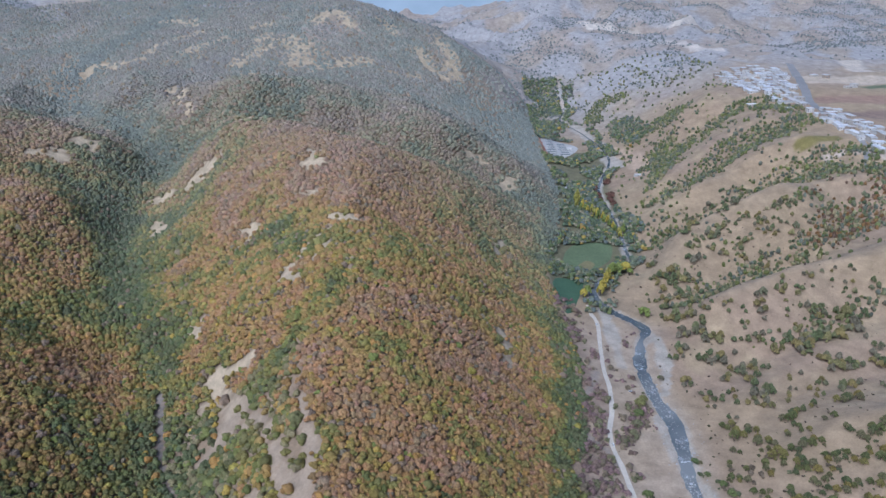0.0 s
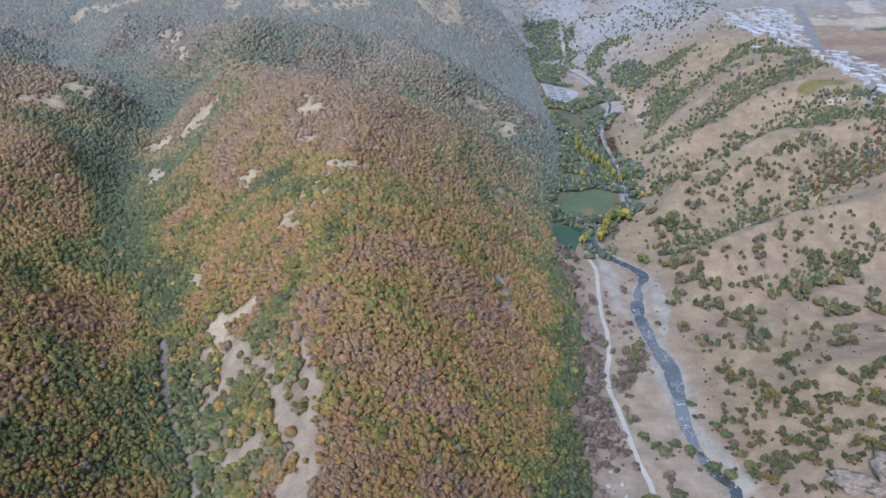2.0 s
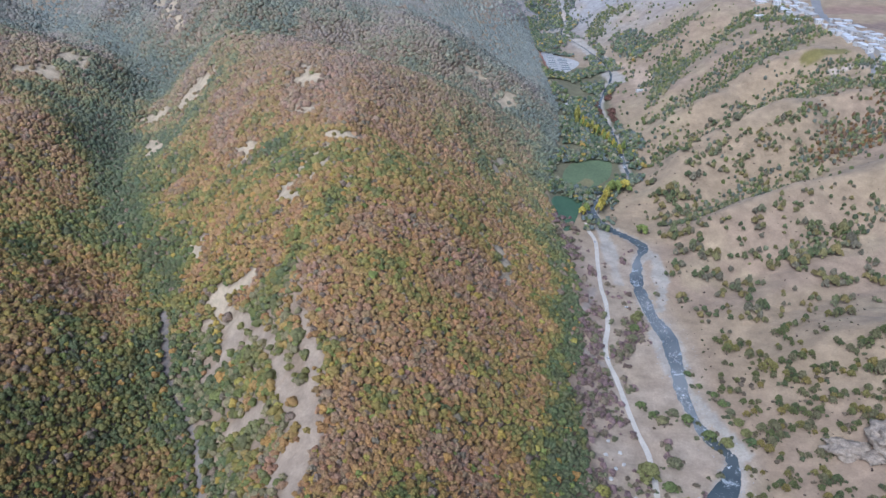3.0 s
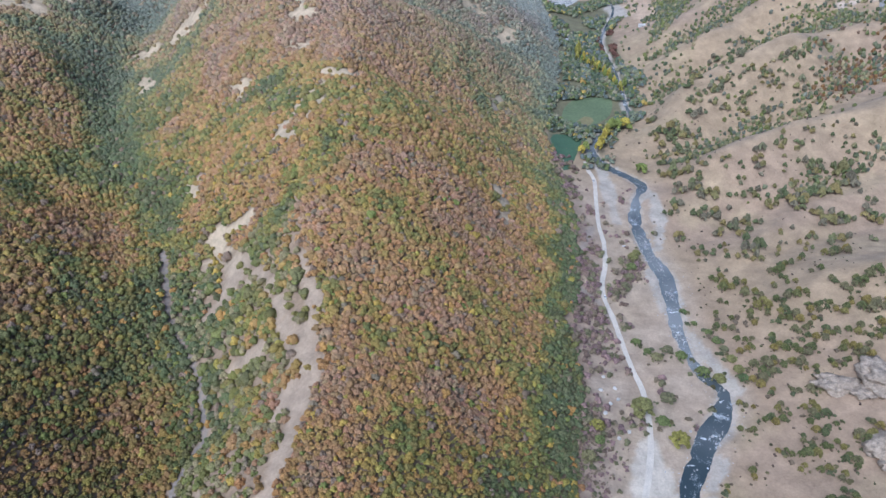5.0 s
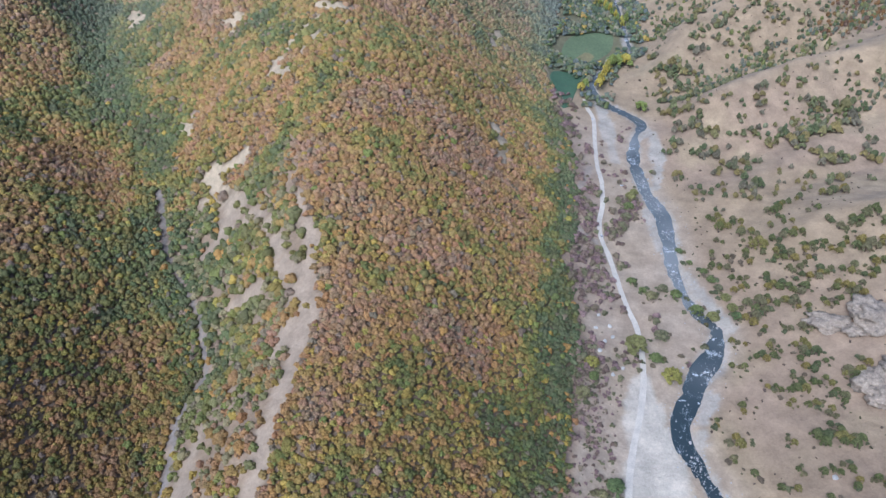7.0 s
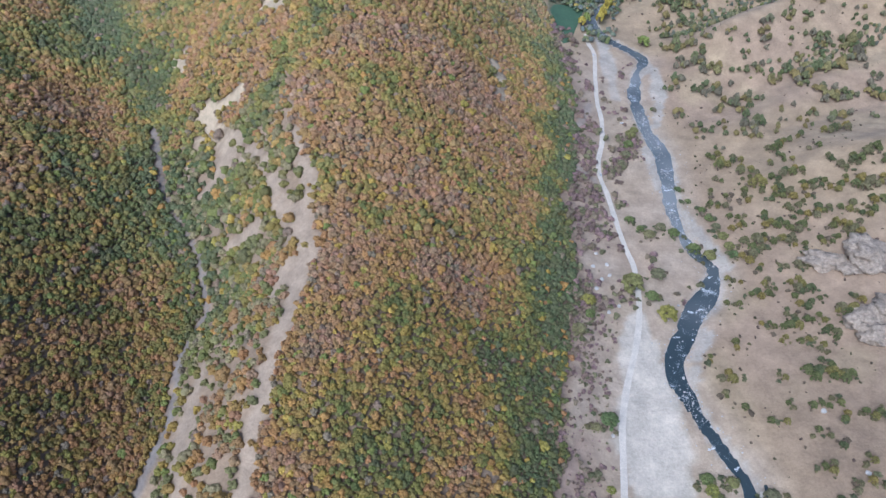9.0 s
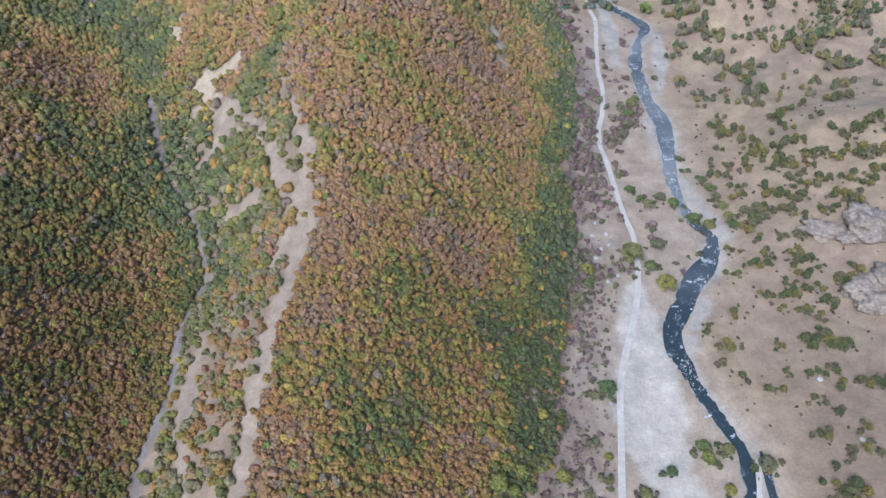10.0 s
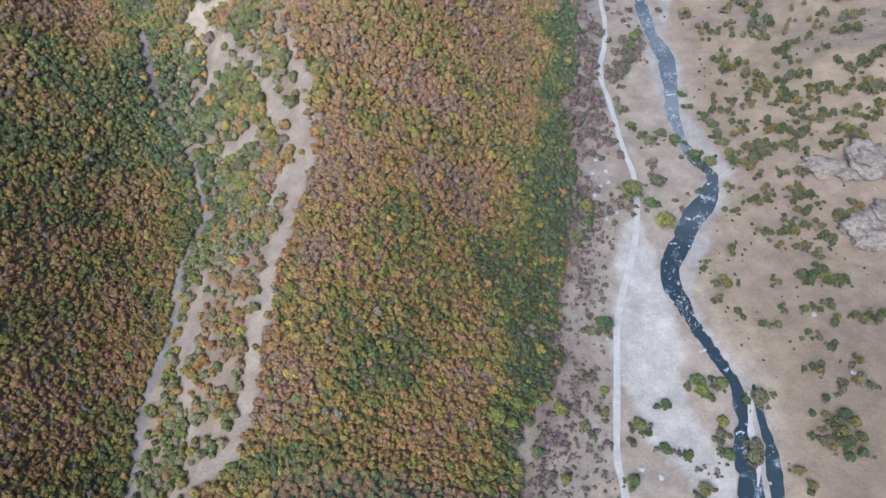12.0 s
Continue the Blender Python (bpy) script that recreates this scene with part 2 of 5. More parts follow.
EAST_GULLIES = [
    (9, 26, [(590, 881), (537, 862), (481, 830), (445, 814), (385, 790), (336, 768), (285, 748)]),
    (8, 26, [(581, 1006), (541, 1012), (504, 1010), (474, 1000), (433, 985), (390, 970), (343, 945), (300, 920)]),
    (8, 26, [(600, 1160), (569, 1148), (518, 1133), (466, 1112), (418, 1090), (367, 1062), (328, 1040)]),
    (8, 30, [(618, 1336), (553, 1329), (512, 1316), (457, 1280), (390, 1200)]),
    (6, 22, [(484, 685), (441, 672), (404, 657), (371, 645), (340, 633), (310, 622)]),
    (4, 20, [(441, 583), (401, 575), (365, 566), (327, 553), (298, 532)]),
]
WEST_CRESTS = [
    (14, 45, [(-330, 1060), (-241, 1085), (-161, 1100), (-94, 1112), (-39, 1095), (14, 1085)]),
    (11, 38, [(-376, 905), (-273, 915), (-210, 905), (-159, 872), (-103, 868), (-61, 880), (-18, 894)]),
    (10, 38, [(-70, 1031), (-20, 1037), (41, 1075), (79, 1090), (106, 1090), (128, 1080)]),
    (6, 50, [(-720, 900), (-656, 1010), (-600, 1020), (-540, 1000), (-460, 930), (-425, 890)]),
]
WEST_GULLIES = [
    (12, 34, [(-360, 985), (-240, 985), (-170, 992), (-110, 990), (-50, 970), (20, 990)]),
    (7, 40, [(-700, 1264), (-618, 1190), (-525, 1106), (-462, 1052), (-406, 991), (-381, 940)]),
    (14, 55, [(-420, 1190), (-300, 1200), (-200, 1215), (-100, 1240), (10, 1270), (90, 1330)]),
]
BEHIND = [(0, 0, 30), (-60, 60, 45), (150, -300, -8), (190, 30, -8), (110, 60, -2), (-180, -150, 20), (-420, -200, 90), (-420, 120, 85),
          (-800, 300, 190), (-900, 800, 240), (-800, -300, 160), (420, 0, 40), (420, 260, 45), (800, 250, 120), (800, -300, 100), (900, 700, 150)]
RIM = [(-2600, 4700, 520), (-1000, 4700, 430), (300, 4700, 380), (1500, 4700, 430), (3000, 4700, 520), (-2600, 2500, 420), (3200, 2500, 260),
       (-2400, 800, 380), (2600, 800, 240), (-2400, -700, 300), (2600, -700, 240), (200, -900, 0), (-500, 2700, 200), (-1500, 3300, 330)]


def dense(line, step):
    """Points along a line of the plan, about step metres apart."""
    out = [line[0]]
    for p, q in zip(line, line[1:]):
        n = max(1, int(math.dist(p[:2], q[:2]) / step))
        out += [tuple(np.array(p) + (np.array(q) - np.array(p)) * (i + 1) / n) for i in range(n)]
    return out


def curve2(line, step=4.0):
    """A rounded line (Catmull-Rom) through the plan's points, as an array of x, y (and z)."""
    p = np.array([line[0], *line, line[-1]], float)
    out = []
    for i in range(1, len(p) - 2):
        n = max(2, int(np.linalg.norm(p[i + 1, :2] - p[i, :2]) / step))
        for k in range(n):
            u = k / n
            out.append(0.5 * (2 * p[i] + (p[i + 1] - p[i - 1]) * u + (2 * p[i - 1] - 5 * p[i] + 4 * p[i + 1] - p[i + 2]) * u * u
                              + (3 * p[i] - p[i - 1] - 3 * p[i + 1] + p[i + 2]) * u ** 3))
    out.append(p[-1])
    return np.array(out)


def kernel(d2):
    return 0.5 * d2 * np.log(d2 + 1e-9)


KNOTS = []
for line in (BASE, CREST, GULLY, SPUR_LOW_FOOT, LEFT_SLOPE, LEFT_RAVINE, LEFT_RIDGE, LEFT_BACK, BACK_CREST, BACK_FOOT, BACK_GAP, MID_SPUR, MOUNT,
             SHOULDER, R1, R1_FOOT, R2, R3, R4, G12, G23, G34):
    KNOTS += dense(line, 60)
KNOTS += dense(RIVER, 50)
for line in (VILLAGE, DOME, GORGE_R, FAR, LEFT_FAR, BEHIND, RIM):
    KNOTS += [tuple(map(float, p)) for p in line]
KNOTS = np.array(KNOTS, float)
_, first = np.unique(np.round(KNOTS[:, :2] / 6), axis=0, return_index=True)
KNOTS = KNOTS[np.sort(first)]
K2 = KNOTS[:, :2] / 300.0
A = kernel(((K2[:, None] - K2[None]) ** 2).sum(-1)) + 0.0015 * np.eye(len(K2))
Pm = np.c_[np.ones(len(K2)), K2]
W = np.linalg.solve(np.block([[A, Pm], [Pm.T, np.zeros((3, 3))]]), np.r_[KNOTS[:, 2], 0, 0, 0])
HASH = np.random.RandomState(11).uniform(-1, 1, (257, 257))


def bumps(x, y, size, octaves=3, seed=0):
    """Soft noise over the plan, about -1 to 1, whose largest lumps are size metres wide."""
    x, y = np.asarray(x, float), np.asarray(y, float)
    out, amp, total = np.zeros(x.shape), 1.0, 0.0
    for o in range(octaves):
        c, s_ = math.cos(0.7 + o * 1.1 + seed), math.sin(0.7 + o * 1.1 + seed)
        u, v = (c * x - s_ * y) / size + 31.7 * o + 7.3 * seed, (s_ * x + c * y) / size + 17.1 * o + 3.9 * seed
        i, j = np.floor(u).astype(int), np.floor(v).astype(int)
        fu, fv = u - i, v - j
        fu, fv = fu ** 3 * (fu * (fu * 6 - 15) + 10), fv ** 3 * (fv * (fv * 6 - 15) + 10)
        h = lambda a_, b_: HASH[(i + a_) % 257, (j + b_) % 257]
        out += amp * ((h(0, 0) * (1 - fu) + h(1, 0) * fu) * (1 - fv) + (h(0, 1) * (1 - fu) + h(1, 1) * fu) * fv)
        total += amp
        amp, size = amp * 0.5, size * 0.5
    return out / total * 1.5


WIDTHS = np.array(sorted((y, w, x) for x, y, w in COURSE), float)
WEST = lambda y: np.interp(y, [p[1] for p in BASE], [p[0] for p in BASE])
RIVER_LINE = curve2(COURSE, 6.0)


def far_from(x, y, line):
    """Distance of points from a line of the plan."""
    x, y = np.asarray(x, float), np.asarray(y, float)
    best = np.full(x.shape, 1e18)
    for p, q in zip(line[:-1], line[1:]):
        d = q[:2] - p[:2]
        u = np.clip(((x - p[0]) * d[0] + (y - p[1]) * d[1]) / (d @ d + 1e-9), 0, 1)
        best = np.minimum(best, (x - p[0] - u * d[0]) ** 2 + (y - p[1] - u * d[1]) ** 2)
    return np.sqrt(best)


def smooth(a, b, v):
    u = np.clip((v - a) / (b - a), 0, 1)
    return u * u * (3 - 2 * u)


def crests(x, y, lines, sharp):
    """Height of long rounded spurs, or depth of gullies, along lines of the plan."""
    out = np.zeros(np.shape(x))
    for high, half, line in lines:
        l = np.array(line, float)
        near = (x > l[:, 0].min() - 5 * half) & (x < l[:, 0].max() + 5 * half) & (y > l[:, 1].min() - 5 * half) & (y < l[:, 1].max() + 5 * half)
        if near.any():
            d = far_from(x[near], y[near], curve2(line, 30.0))
            out[near] = np.maximum(out[near], high * np.exp(-(np.sqrt(d * d + sharp * sharp) - sharp) / half))
    return out


def relief(x, y):
    return crests(x, y, EAST_CRESTS, 7) - crests(x, y, EAST_GULLIES, 5), crests(x, y, WEST_CRESTS, 14) - crests(x, y, WEST_GULLIES, 10)


def land(x, y):
    """Height of the ground."""
    x, y = np.atleast_1d(np.asarray(x, float)), np.atleast_1d(np.asarray(y, float))
    z = np.empty(x.size)
    xf, yf = x.ravel(), y.ravel()
    for s in range(0, x.size, 20000):
        q = np.c_[xf[s:s + 20000], yf[s:s + 20000]] / 300.0
        z[s:s + 20000] = kernel(((q[:, None] - K2[None]) ** 2).sum(-1)) @ W[:-3] + W[-3] + q @ W[-2:]
    z = z.reshape(x.shape)
    dr = far_from(x, y, RIVER_LINE[::2, :2])
    half = np.interp(y, WIDTHS[:, 0], WIDTHS[:, 1]) / 2
    rough = smooth(25, 110, dr) * (0.35 + 0.65 * smooth(5, 40, z))
    z = z + rough * (4.5 * bumps(x, y, 90, 3, 1) + (smooth(1300, 2000, y) * 34 + smooth(1950, 2300, y) * 40) * (0.4 - np.abs(bumps(x, y, 260, 4, 2))))
    east = smooth(40, 150, x - np.interp(y, WIDTHS[:, 0], WIDTHS[:, 2]))
    spurs = 0.42 - np.abs(bumps(0.3 * (0.95 * x + 0.31 * y), 0.95 * y - 0.31 * x, 105, 3, 17))
    z = z + east * smooth(560, 800, y) * smooth(2100, 1500, y) * (1 - smooth(110, 140, z)) * 6 * spurs
    open_side, wooded_side = relief(x, y)
    z = z + open_side * smooth(25, 70, dr) * (1 - smooth(122, 145, z)) + wooded_side
    z = z + (1 - east) * smooth(30, 130, WEST(y) - x) * smooth(480, 640, y) * smooth(1500, 1250, y) * 15 * (0.4 - np.abs(bumps(x, y, 190, 3, 18)))
    z = z + 0.35 * smooth(14, 30, dr) * bumps(x, y, 14, 2, 3)
    isle = 1.9 * smooth(1.0, 0.3, np.hypot((x - ISLE[0] - (y - ISLE[1]) * 0.12) / 4.2, (y - ISLE[1]) / 20.0))
    return z - 1.7 * (1 - smooth(0.7, 1.35, dr / half)) + isle


# ---- mesh tools ----
def raw_mesh(name, verts, faces, smooth_faces=False):
    """A mesh from arrays: verts n x 3, faces n x 3 or n x 4."""
    me = bpy.data.meshes.new(name)
    verts, faces = np.asarray(verts, np.float32), np.asarray(faces, np.int32)
    k = faces.shape[1]
    me.vertices.add(len(verts))
    me.vertices.foreach_set("co", verts.ravel())
    me.loops.add(faces.size)
    me.loops.foreach_set("vertex_index", faces.ravel())
    me.polygons.add(len(faces))
    me.polygons.foreach_set("loop_start", np.arange(0, faces.size, k, dtype=np.int32))
    me.polygons.foreach_set("use_smooth", np.full(len(faces), smooth_faces, dtype=bool))
    me.update(calc_edges=True)
    return me


def tint(me, name, colours):
    """Colours of the vertices, as an attribute."""
    layer = me.color_attributes.new(name, "FLOAT_COLOR", "POINT")
    layer.data.foreach_set("color", np.c_[colours, np.ones(len(colours))].astype(np.float32).ravel())


def part(name, bm, mat, parent, label=""):
    """Links a bmesh as one mesh object under a thing or a part."""
    me = bpy.data.meshes.new(name)
    bm.to_mesh(me)
    bm.free()
    me.materials.append(mat)
    ob = new(name, me)
    ob.parent = parent
    if label:
        ob["label"] = label
    return ob


def box(bm, x0, x1, y0, y1, z0, z1, bevel=0.0):
    m = Matrix.Translation(((x0 + x1) / 2, (y0 + y1) / 2, (z0 + z1) / 2)) @ Matrix.Diagonal((x1 - x0, y1 - y0, z1 - z0, 1))
    got = bmesh.ops.create_cube(bm, size=1.0, matrix=m)
    if bevel:
        edges = list({e_ for v in got["verts"] for e_ in v.link_edges})
        bmesh.ops.bevel(bm, geom=edges, offset=bevel, segments=2, affect="EDGES", profile=0.6)
    return bm


def ico():
    bm = bmesh.new()
    bmesh.ops.create_icosphere(bm, subdivisions=1, radius=1.0)
    v = np.array([w.co[:] for w in bm.verts])
    f = np.array([[w.index for w in g.verts] for g in bm.faces])
    bm.free()
    return v, f


ICO_V, ICO_F = ico()
foot = int(ICO_V[:, 2].argmin())
CAP_F = np.array([f for f in ICO_F if foot not in f])
CAP_F, CAP_V = np.where(CAP_F > foot, CAP_F - 1, CAP_F), np.delete(ICO_V, foot, 0)   # a leaf clump without its hidden underside


def crown_shape(rng, clumps, tall=1.0, loose=0.7, whole=False):
    """An uneven crown about one unit in radius, of many small leaf clumps: verts, faces, clump number of each vert."""
    base_v, base_f = (ICO_V, ICO_F) if whole else (CAP_V, CAP_F)
    vs, fs, ids = [], [], []
    if clumps == 0:                          # a far crown: a low uneven dome
        ang = np.arange(6) * math.pi / 3
        rim = np.c_[np.cos(ang), np.sin(ang), np.full(6, 0.2)] * rng.uniform(0.75, 1.2, (6, 1))
        v = np.concatenate([rim, [[rng.uniform(-0.2, 0.2), rng.uniform(-0.2, 0.2), rng.uniform(1.2, 1.5)]]])
        return v, np.array([(i, (i + 1) % 6, 6) for i in range(6)]), np.zeros(7, int)
    for i in range(clumps):
        if clumps == 1:
            at, size = np.array([0, 0, 0.75 * tall]), 0.95
        else:
            ang, rad = i * 2.399 + rng.uniform(-0.4, 0.4), loose * math.sqrt((i + 0.3) / clumps) * rng.uniform(0.85, 1.15)
            up = (0.55 + 0.75 * (1 - (rad / 0.75) ** 2) * rng.uniform(0.75, 1.15)) * tall
            at = np.array([rad * math.cos(ang), rad * math.sin(ang), up])
            size = rng.uniform(0.75, 1.25) * (1.0 / clumps ** 0.43)
        jag = 1 + rng.uniform(-0.3, 0.3, (len(base_v), 1))
        v = base_v * jag * size * np.array([1, 1, 0.85 * (0.6 + 0.4 * tall)]) * rng.uniform(0.88, 1.12, 3) + at
        fs.append(base_f + len(base_v) * i)
        vs.append(v)
        ids.append(np.full(len(v), i))
    return np.concatenate(vs), np.concatenate(fs), np.concatenate(ids)


def plants(name, xs, ys, radii, tints, clumps, label, category, tall=1.0, variants=12, seed=1, lift=0.0, flat=1.0, sunk=0.12):
    """Very many plants as one object of loose stuff: each has its own turn, size and leaf colour."""
    rng = np.random.RandomState(seed)
    xs, ys, radii, tints = np.asarray(xs), np.asarray(ys), np.asarray(radii), np.asarray(tints)
    shapes = [crown_shape(rng, clumps, tall=tall) for _ in range(variants)]
    which, zs = rng.randint(0, variants, len(xs)), land(xs, ys)
    V, Fc, C, base = [], [], [], 0
    for k, (sv, sf, sid) in enumerate(shapes):
        sel = np.where(which == k)[0]
        if not len(sel):
            continue
        n, ang, r = len(sel), rng.uniform(0, 6.283, len(sel)), radii[sel][:, None]
        high = r * rng.uniform(0.85, 1.3, (n, 1)) * flat
        c, s = np.cos(ang)[:, None], np.sin(ang)[:, None]
        x = xs[sel][:, None] + r * (sv[None, :, 0] * c - sv[None, :, 1] * s)
        y = ys[sel][:, None] + r * (sv[None, :, 0] * s + sv[None, :, 1] * c)
        z = zs[sel][:, None] + lift + high * (sv[None, :, 2] - sunk)
        V.append(np.stack([x, y, z], -1).reshape(-1, 3))
        Fc.append((sf[None] + (np.arange(n) * len(sv))[:, None, None] + base).reshape(-1, 3))
        by_clump = rng.uniform(0.82, 1.15, (n, max(clumps, 1)))[:, sid]
        C.append((tints[sel][:, None, :] * by_clump[:, :, None]).reshape(-1, 3))
        base += n * len(sv)
    me = raw_mesh(name, np.concatenate(V), np.concatenate(Fc), True)
    tint(me, "leaf", np.concatenate(C))
    me.materials.append(leaves)
    return tagged(new(name, me), label, category, kind="stuff")


def ribbon(name, line, mat, lift=0.06, step=4.0, across=4, level=None, wobble=0.0):
    """A strip of the plan (x, y, width) laid on the ground, or at its own level."""
    c = curve2(line, step)
    d = np.gradient(c[:, :2], axis=0)
    d /= np.linalg.norm(d, axis=1)[:, None] + 1e-9
    side = np.c_[-d[:, 1], d[:, 0]]
    u = np.linspace(-0.5, 0.5, across + 1)
    w = c[:, 2] * (1 + wobble * bumps(c[:, 0], c[:, 1], 9, 2, 6))
    X = c[:, 0][:, None] + side[:, 0][:, None] * u * w[:, None]
    Y = c[:, 1][:, None] + side[:, 1][:, None] * u * w[:, None]
    Z = land(X, Y) + lift if level is None else np.repeat(level(c)[:, None], across + 1, 1)
    idx = np.arange(X.size).reshape(X.shape)
    q = np.stack([idx[:-1, :-1], idx[1:, :-1], idx[1:, 1:], idx[:-1, 1:]], -1).reshape(-1, 4)
    me = raw_mesh(name, np.stack([X, Y, Z], -1).reshape(-1, 3), q[:, ::-1], True)
    me.materials.append(mat)
    return new(name, me)


# ---- where things grow ----
ROAD_PLAN = [(104, 60), (108, 134), (107, 155), (111, 183), (117, 221), (121, 246), (130, 275), (142, 306), (152, 341), (157, 382), (154, 409), (152, 442),
             (151, 469), (148, 494), (150, 516), (158, 544), (163, 577), (164, 609), (170, 656), (177, 705), (174, 729), (174, 750)]
TRACK_PLAN = [(150, 469, 6), (140, 491, 6), (125, 503, 8), (118, 514, 9), (126, 540, 8), (143, 573, 7), (155, 603, 6)]
BARE_STRIP = [  # bare earth or rock: x, y, width
    [(-134, 122, 9), (-127, 129, 10), (-110, 137, 9), (-102, 152, 10), (-102, 173, 9), (-99, 193, 11), (-97, 215, 12), (-95, 239, 11), (-92, 258, 10), (-88, 276, 8), (-87, 290, 11), (-87, 305, 14), (-84, 323, 16), (-91, 344, 22), (-87, 357, 13), (-84, 370, 10), (-92, 388, 10), (-99, 411, 7), (-102, 421, 5)],
    [(-102, 297, 12), (-97, 306, 13), (-92, 315, 13)],
    [(-116, 391, 12), (-112, 376, 10), (-104, 360, 11)],
]
BARE_LOWER = [  # bare earth or rock: x, y, width
    [(-160, 502, 7), (-180, 507, 7), (-199, 510, 6), (-190, 498, 10), (-180, 482, 15), (-167, 458, 17)],
    [(-148, 437, 13), (-131, 423, 10), (-123, 408, 10)],
    [(-168, 439, 15), (-177, 431, 13), (-187, 427, 6)],
    [(-205, 465, 9), (-205, 452, 7)],
    [(-126, 361, 10), (-138, 362, 10), (-147, 360, 10), (-148, 354, 4)],
    [(-145, 285, 5), (-148, 260, 8), (-153, 242, 11), (-150, 220, 14), (-149, 198, 8), (-142, 178, 6), (-135, 161, 8), (-132, 137, 6)],
    [(26, 197, 5), (31, 194, 6)],
    [(56, 169, 8), (50, 156, 9)],
]
BARE_CREST = [  # bare earth or rock: x, y, width
    [(-114, 666, 8), (-105, 665, 8), (-96, 660, 9), (-86, 662, 7), (-79, 665, 6)],
    [(-111, 657, 7), (-118, 638, 9), (-125, 629, 8)],
    [(-109, 616, 5), (-114, 607, 5), (-119, 584, 5)],
    [(-133, 616, 5), (-139, 593, 6), (-142, 571, 8), (-128, 560, 6)],
    [(-135, 568, 5), (-130, 545, 4), (-127, 531, 3)],
    [(-311, 866, 20), (-325, 870, 15)],
    [(-297, 867, 15), (-304, 868, 15)],
    [(-358, 874, 15), (-368, 868, 15)],
    [(-354, 802, 14), (-333, 771, 13)],
    [(-155, 729, 13), (-146, 731, 13)],
]
BARE_UPPER = [  # bare earth or rock: x, y, width
    [(-152, 810, 14), (-150, 785, 14)],
    [(-450, 1191, 20), (-400, 1099, 19)],
    [(-250, 938, 16), (-270, 928, 16)],
    [(-482, 923, 16), (-473, 921, 16)],
    [(-516, 865, 15), (-503, 871, 15), (-491, 876, 15)],
    [(-235, 584, 11), (-226, 568, 10)],
    [(-601, 1693, 28), (-562, 1665, 28)],
    [(87, 1025, 17), (106, 1033, 18)],
    [(53, 1047, 18), (60, 1047, 18)],
    [(76, 816, 14), (76, 816, 14)],
]
ROCKY_RIDGES = [  # bare earth or rock: x, y, width
    [(16, 798, 5), (18, 772, 5), (21, 759, 5)],
    [(63, 813, 6), (68, 779, 6), (79, 750, 6)],
    [(55, 606, 6), (60, 575, 7), (62, 555, 7)],
    [(-208, 690, 12), (-203, 691, 12)],
    [(-659, 1315, 14), (-637, 1341, 15), (-571, 1326, 14), (-559, 1341, 10)],
    [(-570, 1377, 14), (-565, 1472, 18), (-525, 1583, 19)],
    [(-520, 1372, 13), (-484, 1432, 15), (-455, 1528, 16), (-418, 1625, 17), (-391, 1643, 20)],
    [(-651, 1707, 16), (-568, 1684, 24)],
    [(-456, 1187, 12), (-425, 1140, 12), (-393, 1097, 10)],
    [(-400, 1088, 10), (-378, 1052, 8)],
]
ROCKY_FLANKS = [  # bare earth or rock: x, y, width
    [(-374, 1552, 24), (-370, 1408, 28), (-379, 1325, 22)],
    [(-346, 1275, 18), (-300, 1240, 16)],
    [(-319, 1510, 32), (-291, 1438, 38), (-282, 1355, 26)],
    [(-201, 1427, 24), (-171, 1466, 32), (-149, 1469, 20)],
    [(-19, 1719, 20), (14, 1637, 21), (26, 1574, 18), (34, 1535, 14)],
    [(-285, 1655, 20), (-239, 1699, 22), (-210, 1650, 20)],
    [(-138, 1727, 18), (-102, 1665, 20)],
    [(-49, 1604, 20), (-29, 1554, 18), (7, 1535, 16)],
    [(-107, 1443, 12), (-46, 1481, 15)],
    [(-252, 1337, 16), (-224, 1395, 15)],
]
BARE = BARE_STRIP + BARE_LOWER + BARE_CREST + BARE_UPPER + ROCKY_RIDGES + ROCKY_FLANKS
SCRUB = [  # gullies and shady slopes thick with scrub: x, y, width
    [(353, 1027, 19), (405, 1058, 23), (456, 1084, 26), (521, 1142, 34), (581, 1159, 41)],
    [(306, 968, 16), (331, 988, 22), (360, 1020, 25), (357, 1070, 17)],
    [(462, 1020, 28), (488, 1035, 32), (514, 1033, 29)],
    [(442, 874, 13), (473, 879, 22), (547, 937, 33), (599, 951, 36)],
    [(452, 820, 17), (483, 835, 27), (539, 875, 36), (586, 883, 37)],
    [(541, 1022, 20), (583, 1028, 23), (619, 992, 20)],
    [(371, 1216, 22), (418, 1314, 28), (454, 1376, 26), (494, 1442, 19)],
    [(542, 1324, 21), (569, 1346, 21), (500, 1288, 20)],
    [(592, 1300, 21), (612, 1231, 24), (625, 1156, 19)],
    [(314, 843, 11), (348, 863, 15), (388, 879, 13)],
    [(288, 698, 10), (364, 790, 16), (404, 805, 12)],
    [(477, 1044, 34), (515, 1037, 38), (553, 1007, 40), (570, 951, 42), (605, 933, 42)],
    [(487, 1151, 22), (537, 1161, 25), (578, 1176, 26), (619, 1204, 21)],
    [(407, 1436, 26), (437, 1428, 29), (467, 1460, 24)],
    [(342, 1081, 20), (399, 1199, 27), (449, 1278, 29)],
    [(419, 1100, 13), (474, 1139, 19)],
    [(425, 1680, 22), (373, 1679, 26), (346, 1602, 25)],
]
BARE_LINES = [(curve2(l, 6.0)[:, :2], curve2(l, 6.0)[:, 2]) for l in BARE]


